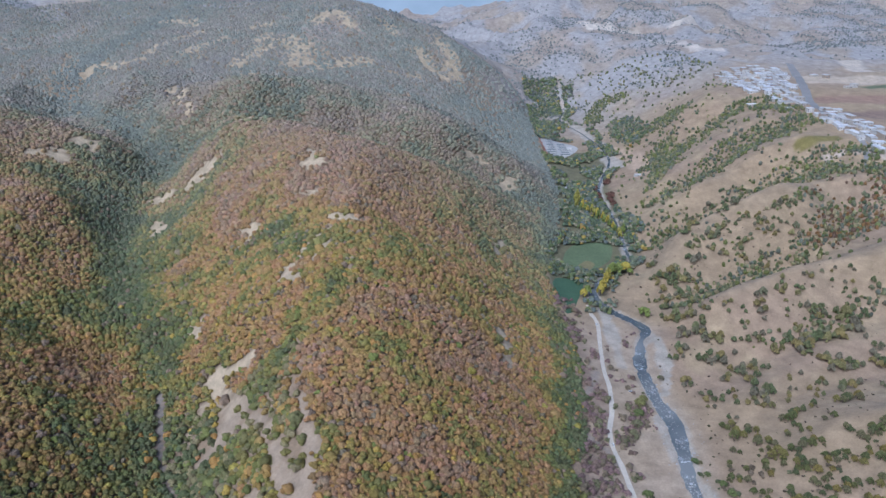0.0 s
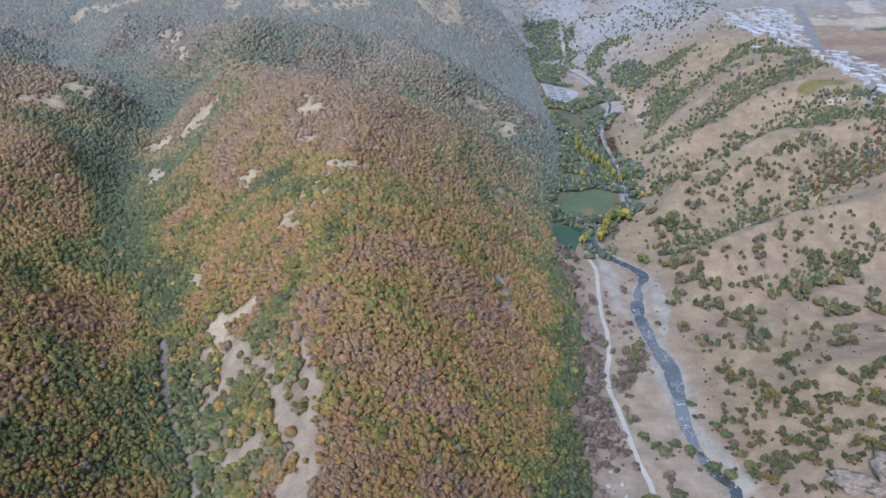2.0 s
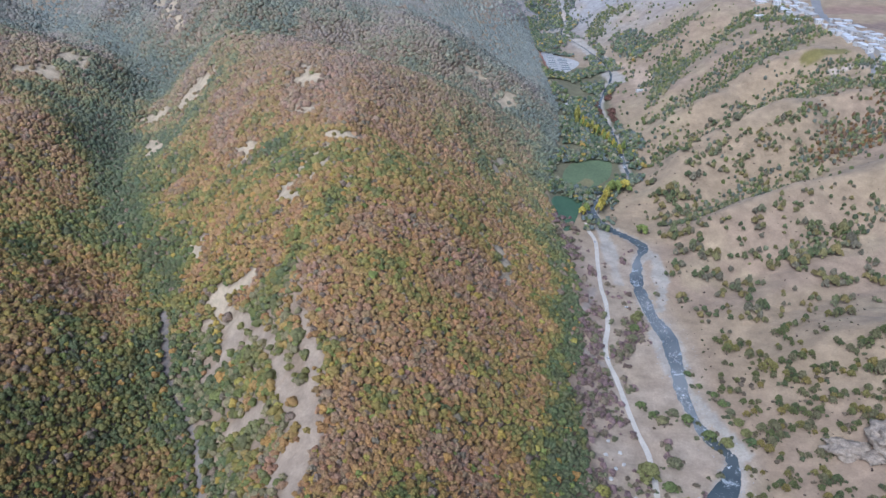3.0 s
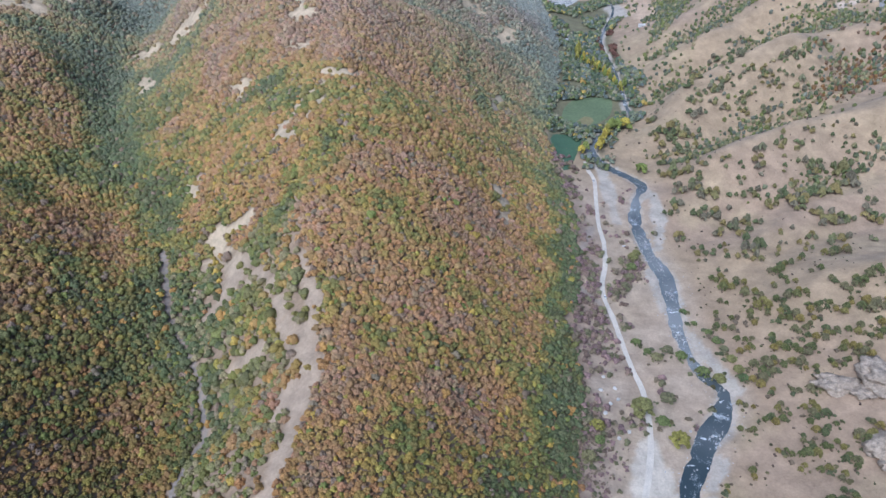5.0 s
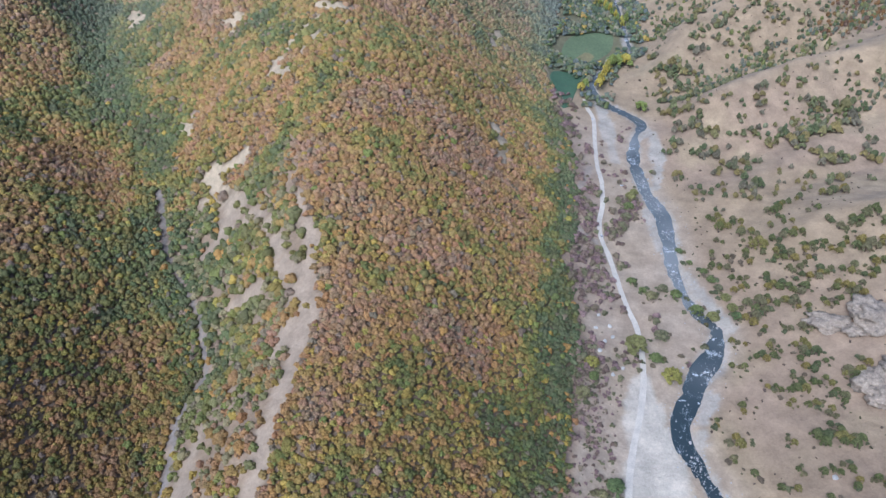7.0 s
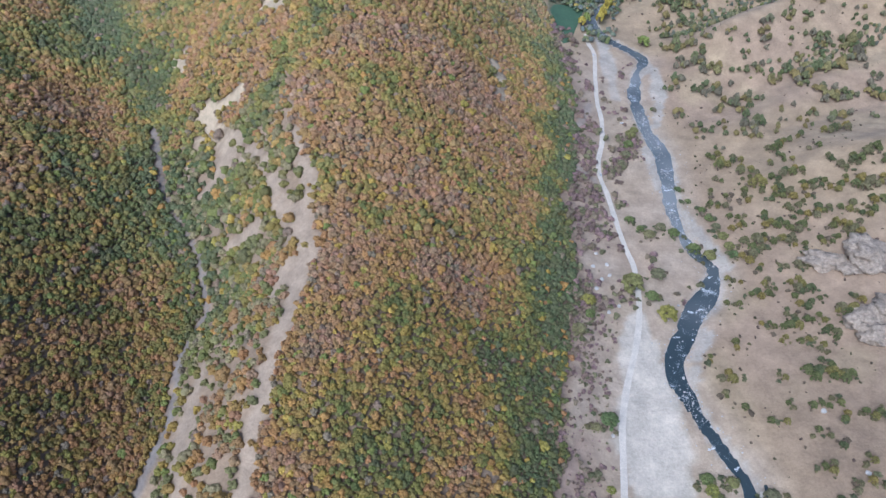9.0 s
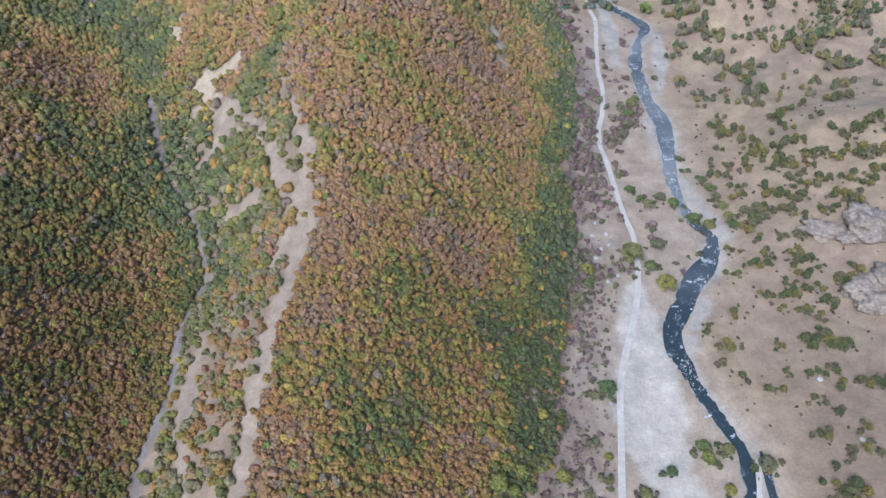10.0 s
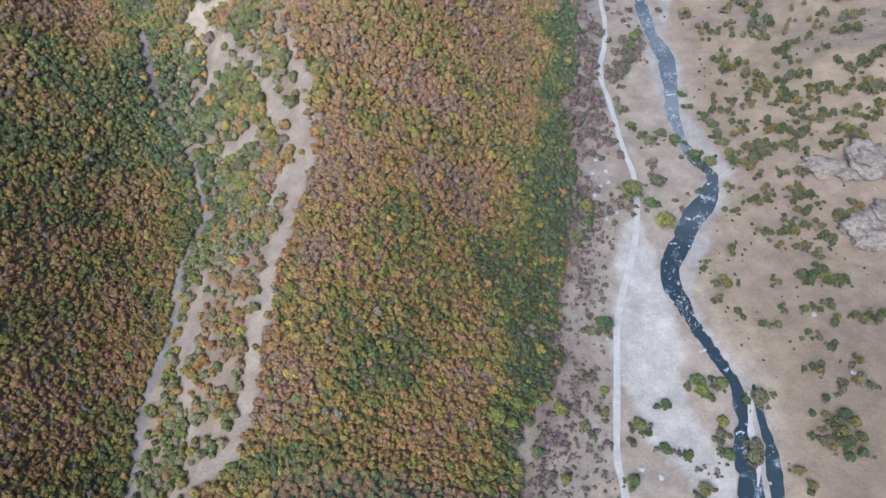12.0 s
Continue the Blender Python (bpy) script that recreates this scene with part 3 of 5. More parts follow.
def near_strip(x, y, line, wide):
    """How far inside a strip of changing width points lie: 1 in its middle, 0 at its edge."""
    best = np.full(x.shape, -9.0)
    box_ = (x > line[:, 0].min() - 40) & (x < line[:, 0].max() + 40) & (y > line[:, 1].min() - 40) & (y < line[:, 1].max() + 40)
    if box_.any():
        xs, ys, b = x[box_], y[box_], best[box_]
        for (px, py), w in zip(line, wide):
            b = np.maximum(b, 1 - np.hypot(xs - px, ys - py) / (w / 2))
        best[box_] = b
    return best


def bare(x, y):
    out = np.full(x.shape, -9.0)
    for line, wide in BARE_LINES:
        out = np.maximum(out, near_strip(x, y, line, wide * (1.25 if line[0, 1] < 480 else 1.75 if line[0, 1] < 1200 else 1.9)))
    calm = 1 - 0.55 * smooth(480, 430, y)
    return out + calm * (0.45 * bumps(x, y, 17, 3, 4) + 0.6 * bumps(x, y, 6, 2, 42))


base_xy, crest_xy, gully_xy, course_xy = (np.array(l, float) for l in (BASE, CREST, GULLY, COURSE))


def edge(line, y):
    return np.interp(y, line[:, 1], line[:, 0])


course_sorted = course_xy[np.argsort(course_xy[:, 1])]


def behind_crest(x):
    """How far up the valley the wooded mountain reaches before its far side falls into the gorge."""
    return np.interp(x, (-256, -129, 22, 128, 198), (2100, 1815, 1765, 1715, 1700))


def woods(x, y):
    """Share of the ground under trees on the wooded side of the valley, 0 to 1."""
    inside = smooth(4, -5, x - edge(base_xy, y) + 5 * bumps(x, y, 25, 2, 8)) * (y < behind_crest(x))
    thin = (y < 480) & (x > edge(gully_xy, y) + 3) & (x < edge(crest_xy, y) + 4)
    d = np.where(thin, (0.4 + 0.5 * smooth(-0.3, 0.3, bumps(x, y, 24, 2, 9))) * (0.62 + 0.38 * smooth(230, 300, y)), 1.0)
    d = np.where(np.abs(x - edge(gully_xy, y)) < 3.3 + 1.4 * bumps(x, y, 18, 2, 7), np.where(y < 520, 0.0, d), d)
    high = smooth(1150, 1400, y)
    d = d * (1 - high * smooth(0.0, 0.4, bumps(x, 0.6 * y, 90, 4, 10)) * 0.55)
    return inside * d * np.clip(1 - smooth(-0.1, 0.25, bare(x, y)), 0.06 + 0.14 * smooth(900, 1100, y), 1)


# ---- ground ----
def axis(parts):
    out = []
    for a0, a1, step in parts:
        out += list(np.arange(a0, a1, step))
    return np.array(out + [parts[-1][1]])


gx = axis([(-3400, -1400, 80), (-1400, -600, 22), (-600, -270, 7), (-270, 340, 3.5), (340, 760, 6), (760, 1100, 12), (1100, 1500, 22), (1500, 3600, 80)])
gy = axis([(-900, 0, 60), (0, 90, 10), (90, 620, 3.4), (620, 1100, 5.5), (1100, 1900, 11), (1900, 2500, 20), (2500, 4800, 40)])
GX, GY = np.meshgrid(gx, gy)
GZ = land(GX, GY)
idx = np.arange(GX.size).reshape(GX.shape)
quads = np.stack([idx[:-1, :-1], idx[:-1, 1:], idx[1:, 1:], idx[1:, :-1]], -1).reshape(-1, 4)
me = raw_mesh("ground", np.stack([GX, GY, GZ], -1).reshape(-1, 3), quads, True)
gx_, gy_ = GX.ravel(), GY.ravel()


def lerp(a_, b_, u):
    return a_ + (np.asarray(b_) - a_) * np.asarray(u)[:, None]


DRY, LITTER, GRAVEL, HAZY_ROCK, PINKISH, STRAW = (0.405, 0.3, 0.186), (0.235, 0.17, 0.108), (0.575, 0.505, 0.4), (0.415, 0.395, 0.38), (0.392, 0.283, 0.19), (0.435, 0.335, 0.2)
col = np.tile(np.array(DRY), (len(gx_), 1))
col = lerp(col, PINKISH, smooth(-0.2, 0.6, bumps(gx_, gy_, 130, 3, 12)) * 0.8)
col = lerp(col, STRAW, smooth(0.1, 0.7, bumps(gx_, gy_, 45, 3, 13)) * 0.6)
bank = (gx_ < edge(base_xy, gy_) + 400) * smooth(0, 8, gx_ - edge(base_xy, gy_)) * smooth(30, 6, gx_ - edge(course_xy[np.argsort(course_xy[:, 1])], gy_)) * smooth(760, 640, gy_)
col = lerp(col, (0.465, 0.37, 0.268), bank * (0.75 + 0.25 * bumps(gx_, gy_, 30, 3, 40)))
col = lerp(col, (0.3, 0.215, 0.165), (gx_ < edge(base_xy, gy_) + 60) * smooth(34, 4, gx_ - edge(base_xy, gy_)) * smooth(-0.3, 0.3, bumps(gx_, gy_, 22, 3, 44)) * smooth(700, 600, gy_) * 0.75)
col = lerp(col, (0.295, 0.215, 0.14), smooth(12, 45, gx_ - edge(course_xy[np.argsort(course_xy[:, 1])], gy_)) * smooth(330, 200, gy_) * 0.8)
dist_river = far_from(gx_, gy_, RIVER_LINE[:, :2])
wide_river = np.interp(gy_, course_sorted[:, 1], course_sorted[:, 2])
# bare rock up the valley, its grey also standing in for haze
col = lerp(col, HAZY_ROCK, smooth(1350, 1850, gy_) * (0.45 + 0.5 * smooth(-0.3, 0.3, bumps(gx_, gy_, 90, 3, 14))))
off_ = gx_ - edge(course_sorted, gy_)
col = lerp(col, (0.16, 0.155, 0.08), smooth(-2, 3, gx_ - edge(base_xy, gy_)) * smooth(24, 8, off_) * smooth(740, 800, gy_) * (gy_ < 1400) * 0.85)
w_ = woods(gx_, gy_)
col = lerp(col, LITTER, smooth(0.55, 0.95, w_) * 0.93 * (1 - 0.7 * smooth(900, 1350, gy_)))
thin_ = (gy_ < 485) & (gx_ > edge(gully_xy, gy_)) & (gx_ < edge(crest_xy, gy_) + 4)
col[thin_] = np.array((0.36, 0.262, 0.168)) * (1 + 0.12 * bumps(gx_[thin_], gy_[thin_], 20, 3, 19))[:, None]
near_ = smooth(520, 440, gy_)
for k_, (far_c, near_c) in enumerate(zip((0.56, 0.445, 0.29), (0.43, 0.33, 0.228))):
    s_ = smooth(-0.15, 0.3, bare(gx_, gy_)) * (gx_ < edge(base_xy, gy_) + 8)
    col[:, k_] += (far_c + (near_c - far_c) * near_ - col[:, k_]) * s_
GRAVEL_BEDS = [
    [(148, 330, 20), (146, 317, 26), (143, 282, 42), (142, 251, 48), (140, 222, 46), (141, 195, 46), (150, 166, 36), (162, 142, 30), (170, 100, 34)],
    [(209, 444, 12), (218, 413, 14), (227, 383, 14)], [(195, 316, 14), (182, 295, 13), (177, 278, 12)], [(201, 535, 14), (201, 508, 15), (199, 480, 10)],
    [(215, 570, 10), (228, 610, 14), (232, 640, 18), (230, 680, 14)], [(186, 620, 14), (190, 740, 18), (184, 765, 20)],
    [(329, 1345, 50), (345, 1300, 46), (318, 1500, 30), (285, 1640, 30), (255, 1790, 40)],
]
shingle = 1 - dist_river / (wide_river * 0.5 + 2.0)
for k_, l in enumerate(GRAVEL_BEDS):
    c = curve2(l, 6.0)
    g_ = near_strip(gx_, gy_, c[:, :2], c[:, 2])
    if k_:
        shingle = np.maximum(shingle, g_)
    else:
        col = lerp(col, GRAVEL, smooth(0.0, 0.2, g_ + 0.34 * bumps(gx_, gy_, 22, 4, 15)) * (1 - w_))
col = lerp(col, (0.475, 0.42, 0.345), smooth(0.0, 0.25, shingle + 0.34 * bumps(gx_, gy_, 22, 4, 15)) * (1 - w_) * smooth(0.6, 0.4, col[:, 0]))
c = curve2(TRACK_PLAN, 5.0)
col = lerp(col, (0.37, 0.31, 0.255), smooth(-0.1, 0.35, near_strip(gx_, gy_, c[:, :2], c[:, 2] * 1.3)) * 0.8)
col = lerp(col, (0.285, 0.245, 0.205), smooth(3.4, 1.8, np.abs(gx_ - edge(gully_xy, gy_) + 1.5 * bumps(gx_, gy_, 18, 2, 39))) * (gy_ < 560) * (gy_ > 90))
FIELDS = [  # ploughed, fallow and mown land, cut banks and pale benches: colour, strip
    ((0.36, 0.235, 0.165), [(716, 1300, 70), (837, 1290, 80)]), ((0.56, 0.46, 0.345), [(770, 1490, 80), (930, 1480, 90)]), ((0.3, 0.21, 0.155), [(705, 1180, 55), (776, 1185, 70)]),
    ((0.17, 0.2, 0.1), [(850, 1415, 50), (885, 1400, 60)]), ((0.62, 0.54, 0.44), [(985, 1780, 50), (920, 1580, 60)]), ((0.24, 0.2, 0.07), [(552, 1056, 22), (605, 1064, 26)]),
    ((0.56, 0.46, 0.37), [(575, 1022, 16), (605, 1015, 18), (630, 972, 20)]), ((0.68, 0.6, 0.5), [(390, 2344, 40), (460, 2190, 60), (600, 2270, 50)]), ((0.66, 0.58, 0.48), [(690, 2240, 60), (850, 2390, 80)]),
    ((0.62, 0.55, 0.47), [(580, 2010, 30), (650, 2000, 40), (705, 1855, 40)]), ((0.53, 0.39, 0.265), [(350, 1400, 40), (365, 1330, 46), (365, 1240, 44), (356, 1195, 26)]),
    ((0.56, 0.46, 0.37), [(200, 1760, 40), (290, 1790, 55)]), ((0.54, 0.46, 0.4), [(195, 1800, 18), (215, 1760, 20), (230, 1690, 20)]),
]
for shade_, strip in FIELDS:
    c = curve2(strip, 10.0)
    col = lerp(col, shade_, smooth(0.0, 0.3, near_strip(gx_, gy_, c[:, :2], c[:, 2]) + 0.2 * bumps(gx_, gy_, 25, 3, 43)))
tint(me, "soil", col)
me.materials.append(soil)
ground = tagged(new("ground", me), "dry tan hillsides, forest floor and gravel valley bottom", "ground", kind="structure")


def water_level(c):
    z = land(c[:, 0], c[:, 1])
    k = 9
    zp = np.r_[np.full(k, z[0]), z, np.full(k, z[-1])]
    return np.convolve(zp, np.ones(2 * k + 1) / (2 * k + 1), "valid") + 0.75


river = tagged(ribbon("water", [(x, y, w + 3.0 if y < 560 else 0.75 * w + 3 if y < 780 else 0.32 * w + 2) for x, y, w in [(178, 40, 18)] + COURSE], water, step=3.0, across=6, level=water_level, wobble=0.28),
               "shallow slate-grey river with white riffles over stones", "river", kind="structure")
wc = np.array([v.co[:] for v in river.data.vertices])
# paler upstream: gravel shallows, plus sky reflection put into the colour
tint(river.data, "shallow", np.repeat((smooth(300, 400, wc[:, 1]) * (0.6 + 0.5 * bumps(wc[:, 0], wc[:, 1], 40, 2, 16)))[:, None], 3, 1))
road = tagged(ribbon("road", [(x, y, 4.4) for x, y in ROAD_PLAN], gravel_road, lift=0.12, step=3.0, across=4, wobble=0.12),
              "pale gravel track along the river bank", "road", kind="structure")


def patch(name, outline, mat, label, lift=0.6):
    """A flat piece of farmland draped on the ground inside its outline."""
    pts = curve2([*outline, outline[0]], 5.0)[:-1]
    cx, cy = pts[:, 0].mean(), pts[:, 1].mean()
    rings = [np.c_[cx + (pts[:, 0] - cx) * k, cy + (pts[:, 1] - cy) * k] for k in np.linspace(1, 0.02, 9)]
    n, v = len(pts), np.concatenate(rings)
    z = land(v[:, 0], v[:, 1]) + lift
    z[:n] -= 0.9
    f = [(a * n + i, a * n + (i + 1) % n, (a + 1) * n + (i + 1) % n, (a + 1) * n + i) for a in range(8) for i in range(n)]
    me_ = raw_mesh(name, np.c_[v, z], f, True)
    me_.materials.append(mat)
    return tagged(new(name, me_), label, "field", kind="structure")


patch("field_1", [(156, 844), (170, 900), (196, 935), (242, 940), (234, 889), (210, 858), (185, 829)], meadow, "green cut meadow beside the river")
patch("field_2", [(137, 797), (149, 820), (181, 821), (174, 787), (151, 726), (141, 733)], wet_meadow, "darker green meadow under the wooded slope")
patch("field_3", [(172, 850), (185, 838), (208, 868), (196, 880)], stubble, "yellowed stubble corner of the meadow", 0.75)

# ---- the woods ----
RUSSET = np.array([(0.46, 0.255, 0.105), (0.41, 0.24, 0.14), (0.46, 0.29, 0.12), (0.38, 0.235, 0.145), (0.42, 0.275, 0.19), (0.47, 0.275, 0.12)])
GOLD = np.array([(0.468, 0.338, 0.091), (0.377, 0.312, 0.098), (0.494, 0.325, 0.091)])
OLIVE = np.array([(0.27, 0.243, 0.101), (0.223, 0.223, 0.095), (0.311, 0.263, 0.121)])
GREEN = np.array([(0.15, 0.17, 0.055), (0.185, 0.2, 0.055), (0.125, 0.15, 0.065), (0.18, 0.19, 0.09), (0.16, 0.17, 0.105)])
BRIGHT = np.array([(0.46, 0.33, 0.075), (0.47, 0.275, 0.085), (0.38, 0.32, 0.075), (0.23, 0.255, 0.07), (0.43, 0.235, 0.1)])
SAGE = np.array([(0.29, 0.25, 0.125), (0.23, 0.22, 0.09), (0.32, 0.27, 0.14), (0.21, 0.22, 0.07)])
GREY = np.array([(0.3, 0.22, 0.15), (0.27, 0.22, 0.14)])


def scatter(x0, x1, y0, y1, step, rng):
    """Jittered places over a rectangle of the plan."""
    xs, ys = np.meshgrid(np.arange(x0, x1, step), np.arange(y0, y1, step * 0.9))
    xs = xs + (np.arange(xs.shape[0]) % 2)[:, None] * step * 0.5
    return (xs + rng.uniform(-0.36, 0.36, xs.shape) * step).ravel(), (ys + rng.uniform(-0.36, 0.36, ys.shape) * step).ravel()


def wood_tints(x, y, rng):
    """Leaf colours: russet on the heights, green along the foot of the slope and in the ravines, mixed between."""
    green = 0.33 + 0.54 * bumps(x, y, 85, 3, 20) + 0.3 * bumps(x, y, 26, 2, 21)
    green = green + 0.75 * smooth(np.where(y < 300, 70, 42), 6, edge(base_xy, y) - x) + 0.5 * smooth(38, 5, np.abs(x - edge(gully_xy, y))) * smooth(140, 260, y)
    green = green + 0.3 * smooth(70, 20, np.hypot(x - 35, y - 235)) + 0.12 * smooth(130, 40, np.hypot(x + 270, y - 420))
    green = green + 0.1 * ((x < edge(gully_xy, y)) & (y < 520)) + 0.34 * ((y < 480) & (x > edge(gully_xy, y)) & (x < edge(crest_xy, y)))
    green = green - 0.12 * smooth(500, 900, y) - 0.2 * smooth(60, 10, np.abs(x - edge(crest_xy, y)))
    green = green + 0.15 * smooth(700, 900, y) + 0.32 * smooth(60, 15, np.abs(x - edge(gully_xy, y))) * smooth(520, 640, y) + 0.3 * smooth(120, 50, np.hypot(x + 450, y - 760))
    green = green + 0.25 * smooth(-120, 60, x) * smooth(980, 1150, y)
    r = rng.uniform(0, 1, len(x))
    pick = 0.5 + 0.58 * (r - 0.5) + 1.0 * (green - 0.35)
    pick = pick + 0.22 * bumps(x, y, 13, 2, 41) - 0.012 * relief(x, y)[1]
    along = (-0.15, 0.2, 0.45, 0.6, 0.78, 1.0, 1.35)
    scale = np.array([(0.38, 0.245, 0.148), (0.4, 0.24, 0.108), (0.4, 0.252, 0.096), (0.365, 0.265, 0.08), (0.275, 0.236, 0.076), (0.192, 0.192, 0.066), (0.145, 0.158, 0.074)])
    out = np.stack([np.interp(pick, along, scale[:, k]) for k in range(3)], -1)
    out = out * rng.uniform(0.93, 1.07, (len(x), 3))
    # grey-green blended in with distance: aerial haze painted into the leaf colour
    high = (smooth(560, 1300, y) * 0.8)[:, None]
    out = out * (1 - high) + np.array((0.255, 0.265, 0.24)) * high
    # near leaves richer and darker, so the tint itself carries the haze
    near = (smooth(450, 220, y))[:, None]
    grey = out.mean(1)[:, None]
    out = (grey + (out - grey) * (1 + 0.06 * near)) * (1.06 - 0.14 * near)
    odd = rng.uniform(0, 1, len(x)) < 0.04
    out[odd] = GREY[rng.randint(0, 2, odd.sum())]
    bright = rng.uniform(0, 1, len(x)) < (0.05 + 0.06 * smooth(480, 300, y)) * smooth(750, 520, y)      # single trees in full autumn colour
    out[bright] = BRIGHT[rng.randint(0, len(BRIGHT), bright.sum())]
    sage = (y < 480) & (x > edge(gully_xy, y)) & (x < edge(crest_xy, y)) & (rng.uniform(0, 1, len(x)) < 0.4)
    out[sage] = SAGE[rng.randint(0, len(SAGE), sage.sum())]
    slope_shade = smooth(10, -14, x - edge(gully_xy, y)) * smooth(470, 300, y)      # shade of the slope west of the gully, painted into the leaf colour
    out = out * (1 - slope_shade[:, None] * np.array((0.22, 0.22, 0.18)))
    return out * rng.uniform(0.92, 1.16, (len(x), 1))


def wood(name, y0, y1, step, clumps, label, seed, skip=None):
    rng = np.random.RandomState(seed)
    x, y = scatter(-0.62 * y1 - 180, 215, y0, y1, step, rng)
    keep = (x > np.minimum(-0.5 * y - 185, -0.62 * y - 50)) & (rng.uniform(0, 1, len(x)) < woods(x, y))
    if skip is not None:
        keep &= ~skip(x, y)
    x, y = x[keep], y[keep]
    r = step * np.where(y < 300, 0.71, 0.77) * rng.uniform(0.72, 1.28, len(x)) * (1 + 0.3 * (rng.uniform(0, 1, len(x)) < 0.1))
    r = r * np.where((y < 480) & (x > edge(gully_xy, y)) & (x < edge(crest_xy, y)), 1.25, 1.0)
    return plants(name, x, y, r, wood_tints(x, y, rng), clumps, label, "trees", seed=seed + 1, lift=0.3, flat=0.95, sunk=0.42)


NEAREST = lambda x, y: (y < 128) & (x > -82.5) & (x < 42.5)
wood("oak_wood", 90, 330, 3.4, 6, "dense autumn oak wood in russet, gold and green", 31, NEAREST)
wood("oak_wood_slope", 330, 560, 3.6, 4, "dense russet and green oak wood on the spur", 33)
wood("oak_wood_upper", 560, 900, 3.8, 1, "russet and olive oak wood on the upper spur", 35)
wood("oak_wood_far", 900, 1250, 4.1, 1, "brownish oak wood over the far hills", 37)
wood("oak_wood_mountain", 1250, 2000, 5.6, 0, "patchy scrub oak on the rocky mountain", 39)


def tree_kinds(count, clumps, mat, seed, tall=1.0, name="crown"):
    """Meshes for single trees one unit in radius: crowns of many leaf clumps."""
    rng = np.random.RandomState(seed)
    out = []
    for _ in range(count):
        v, f, _ids = crown_shape(rng, clumps, tall=tall, loose=0.72, whole=True)
        me_ = raw_mesh(name, v * np.array([1, 1, 0.82]) + np.array([0, 0, 0.12]), f)
        me_.materials.append(mat)
        out.append(me_)
    return out


def trunk_mesh():
    """A tapered, forked trunk one unit high."""
    bm = bmesh.new()
    for tip, foot, r0, r1 in (((0.05, 0.02, 0.62), (0, 0, -0.12), 0.1, 0.06), ((0.34, 0.1, 1.0), (0.04, 0.02, 0.5), 0.055, 0.025), ((-0.28, 0.2, 1.02), (0.04, 0.02, 0.5), 0.055, 0.025),
                              ((-0.02, -0.33, 0.98), (0.04, 0.02, 0.5), 0.05, 0.022)):
        d = Vector(tip) - Vector(foot)
        m = Matrix.Translation((Vector(tip) + Vector(foot)) / 2) @ d.to_track_quat("Z", "Y").to_matrix().to_4x4()
        bmesh.ops.create_cone(bm, cap_ends=True, segments=6, radius1=r0, radius2=r1, depth=d.length, matrix=m)
    me_ = bpy.data.meshes.new("trunk")
    bm.to_mesh(me_)
    bm.free()
    me_.materials.append(bark)
    return me_


TRUNK = trunk_mesh()


def tree(name, x, y, r, crown, rng, label, group, high=1.0, thin=1.0):
    """One tree: an empty at its foot, a trunk and a crown."""
    z = float(land(x, y)[0])
    root = tagged(new(name), label, "tree", group)
    root.matrix_world = pose(x, y, z - 0.1, 0, 0, rng.uniform(0, 360))
    for nm, me_, s in (("trunk", TRUNK, (r * 0.8 * thin, r * 0.8 * thin, r * high)), ("crown", crown, (r * thin, r * thin, r * high))):
        ob = new(nm, me_)
        ob.parent, ob.scale = root, s
    return root


rng = np.random.RandomState(77)
forest_crowns = tree_kinds(10, 16, forest_leaves, 41)
xs, ys = scatter(-82, 42, 102, 129.5, 3.7, rng)
keep = rng.uniform(0, 1, len(xs)) < woods(xs, ys)
for x, y in list(zip(xs[keep], ys[keep]))[:290]:
    tree("oak_tree", x, y, 2.6 * rng.uniform(0.75, 1.28), forest_crowns[rng.randint(10)], rng, "round autumn oak tree in the dense hillside wood", "oaks of the hillside wood")

# ---- the open slopes beyond the river ----
NEAR_BANK = [(154, 133, 5.6), (212, 134, 4.1), (206, 143, 4.5), (237, 150, 7.5), (230, 155, 5.0), (186, 157, 3.7), (149, 158, 3.2), (239, 159, 8.4), (222, 161, 5.8), (189, 161, 4.5), (138, 161, 3.6), (231, 163, 5.0), (118, 165, 3.2), (239, 169, 7.6), (172, 170, 3.3), (129, 172, 3.2), (227, 175, 5.9), (123, 175, 4.8), (174, 178, 3.3), (234, 185, 4.3), (259, 189, 4.3), (195, 189, 5.9), (246, 191, 5.2), (254, 194, 4.4), (168, 196, 5.0), (177, 200, 3.8), (234, 204, 5.2), (166, 204, 4.6), (259, 208, 4.9), (239, 208, 3.9), (248, 218, 4.4), (244, 226, 3.6)]
ROCK_SLOPE = [(239, 231, 4.0), (281, 237, 6.4), (258, 238, 5.5), (272, 238, 5.5), (223, 239, 4.0), (214, 241, 4.4), (255, 248, 5.5), (245, 249, 5.5), (202, 253, 4.5), (229, 253, 3.2), (193, 262, 2.7), (271, 268, 6.6), (266, 271, 6.6), (251, 273, 7.5), (232, 274, 4.6), (263, 276, 5.7), (197, 276, 7.3), (261, 284, 3.8), (190, 293, 5.1), (266, 295, 5.3), (278, 301, 3.9), (262, 302, 2.9), (257, 303, 5.3), (212, 303, 5.7), (245, 306, 4.8), (277, 307, 6.9), (293, 315, 4.0), (245, 316, 4.9), (276, 317, 4.0), (256, 318, 6.9), (262, 320, 5.9), (272, 321, 5.5)]
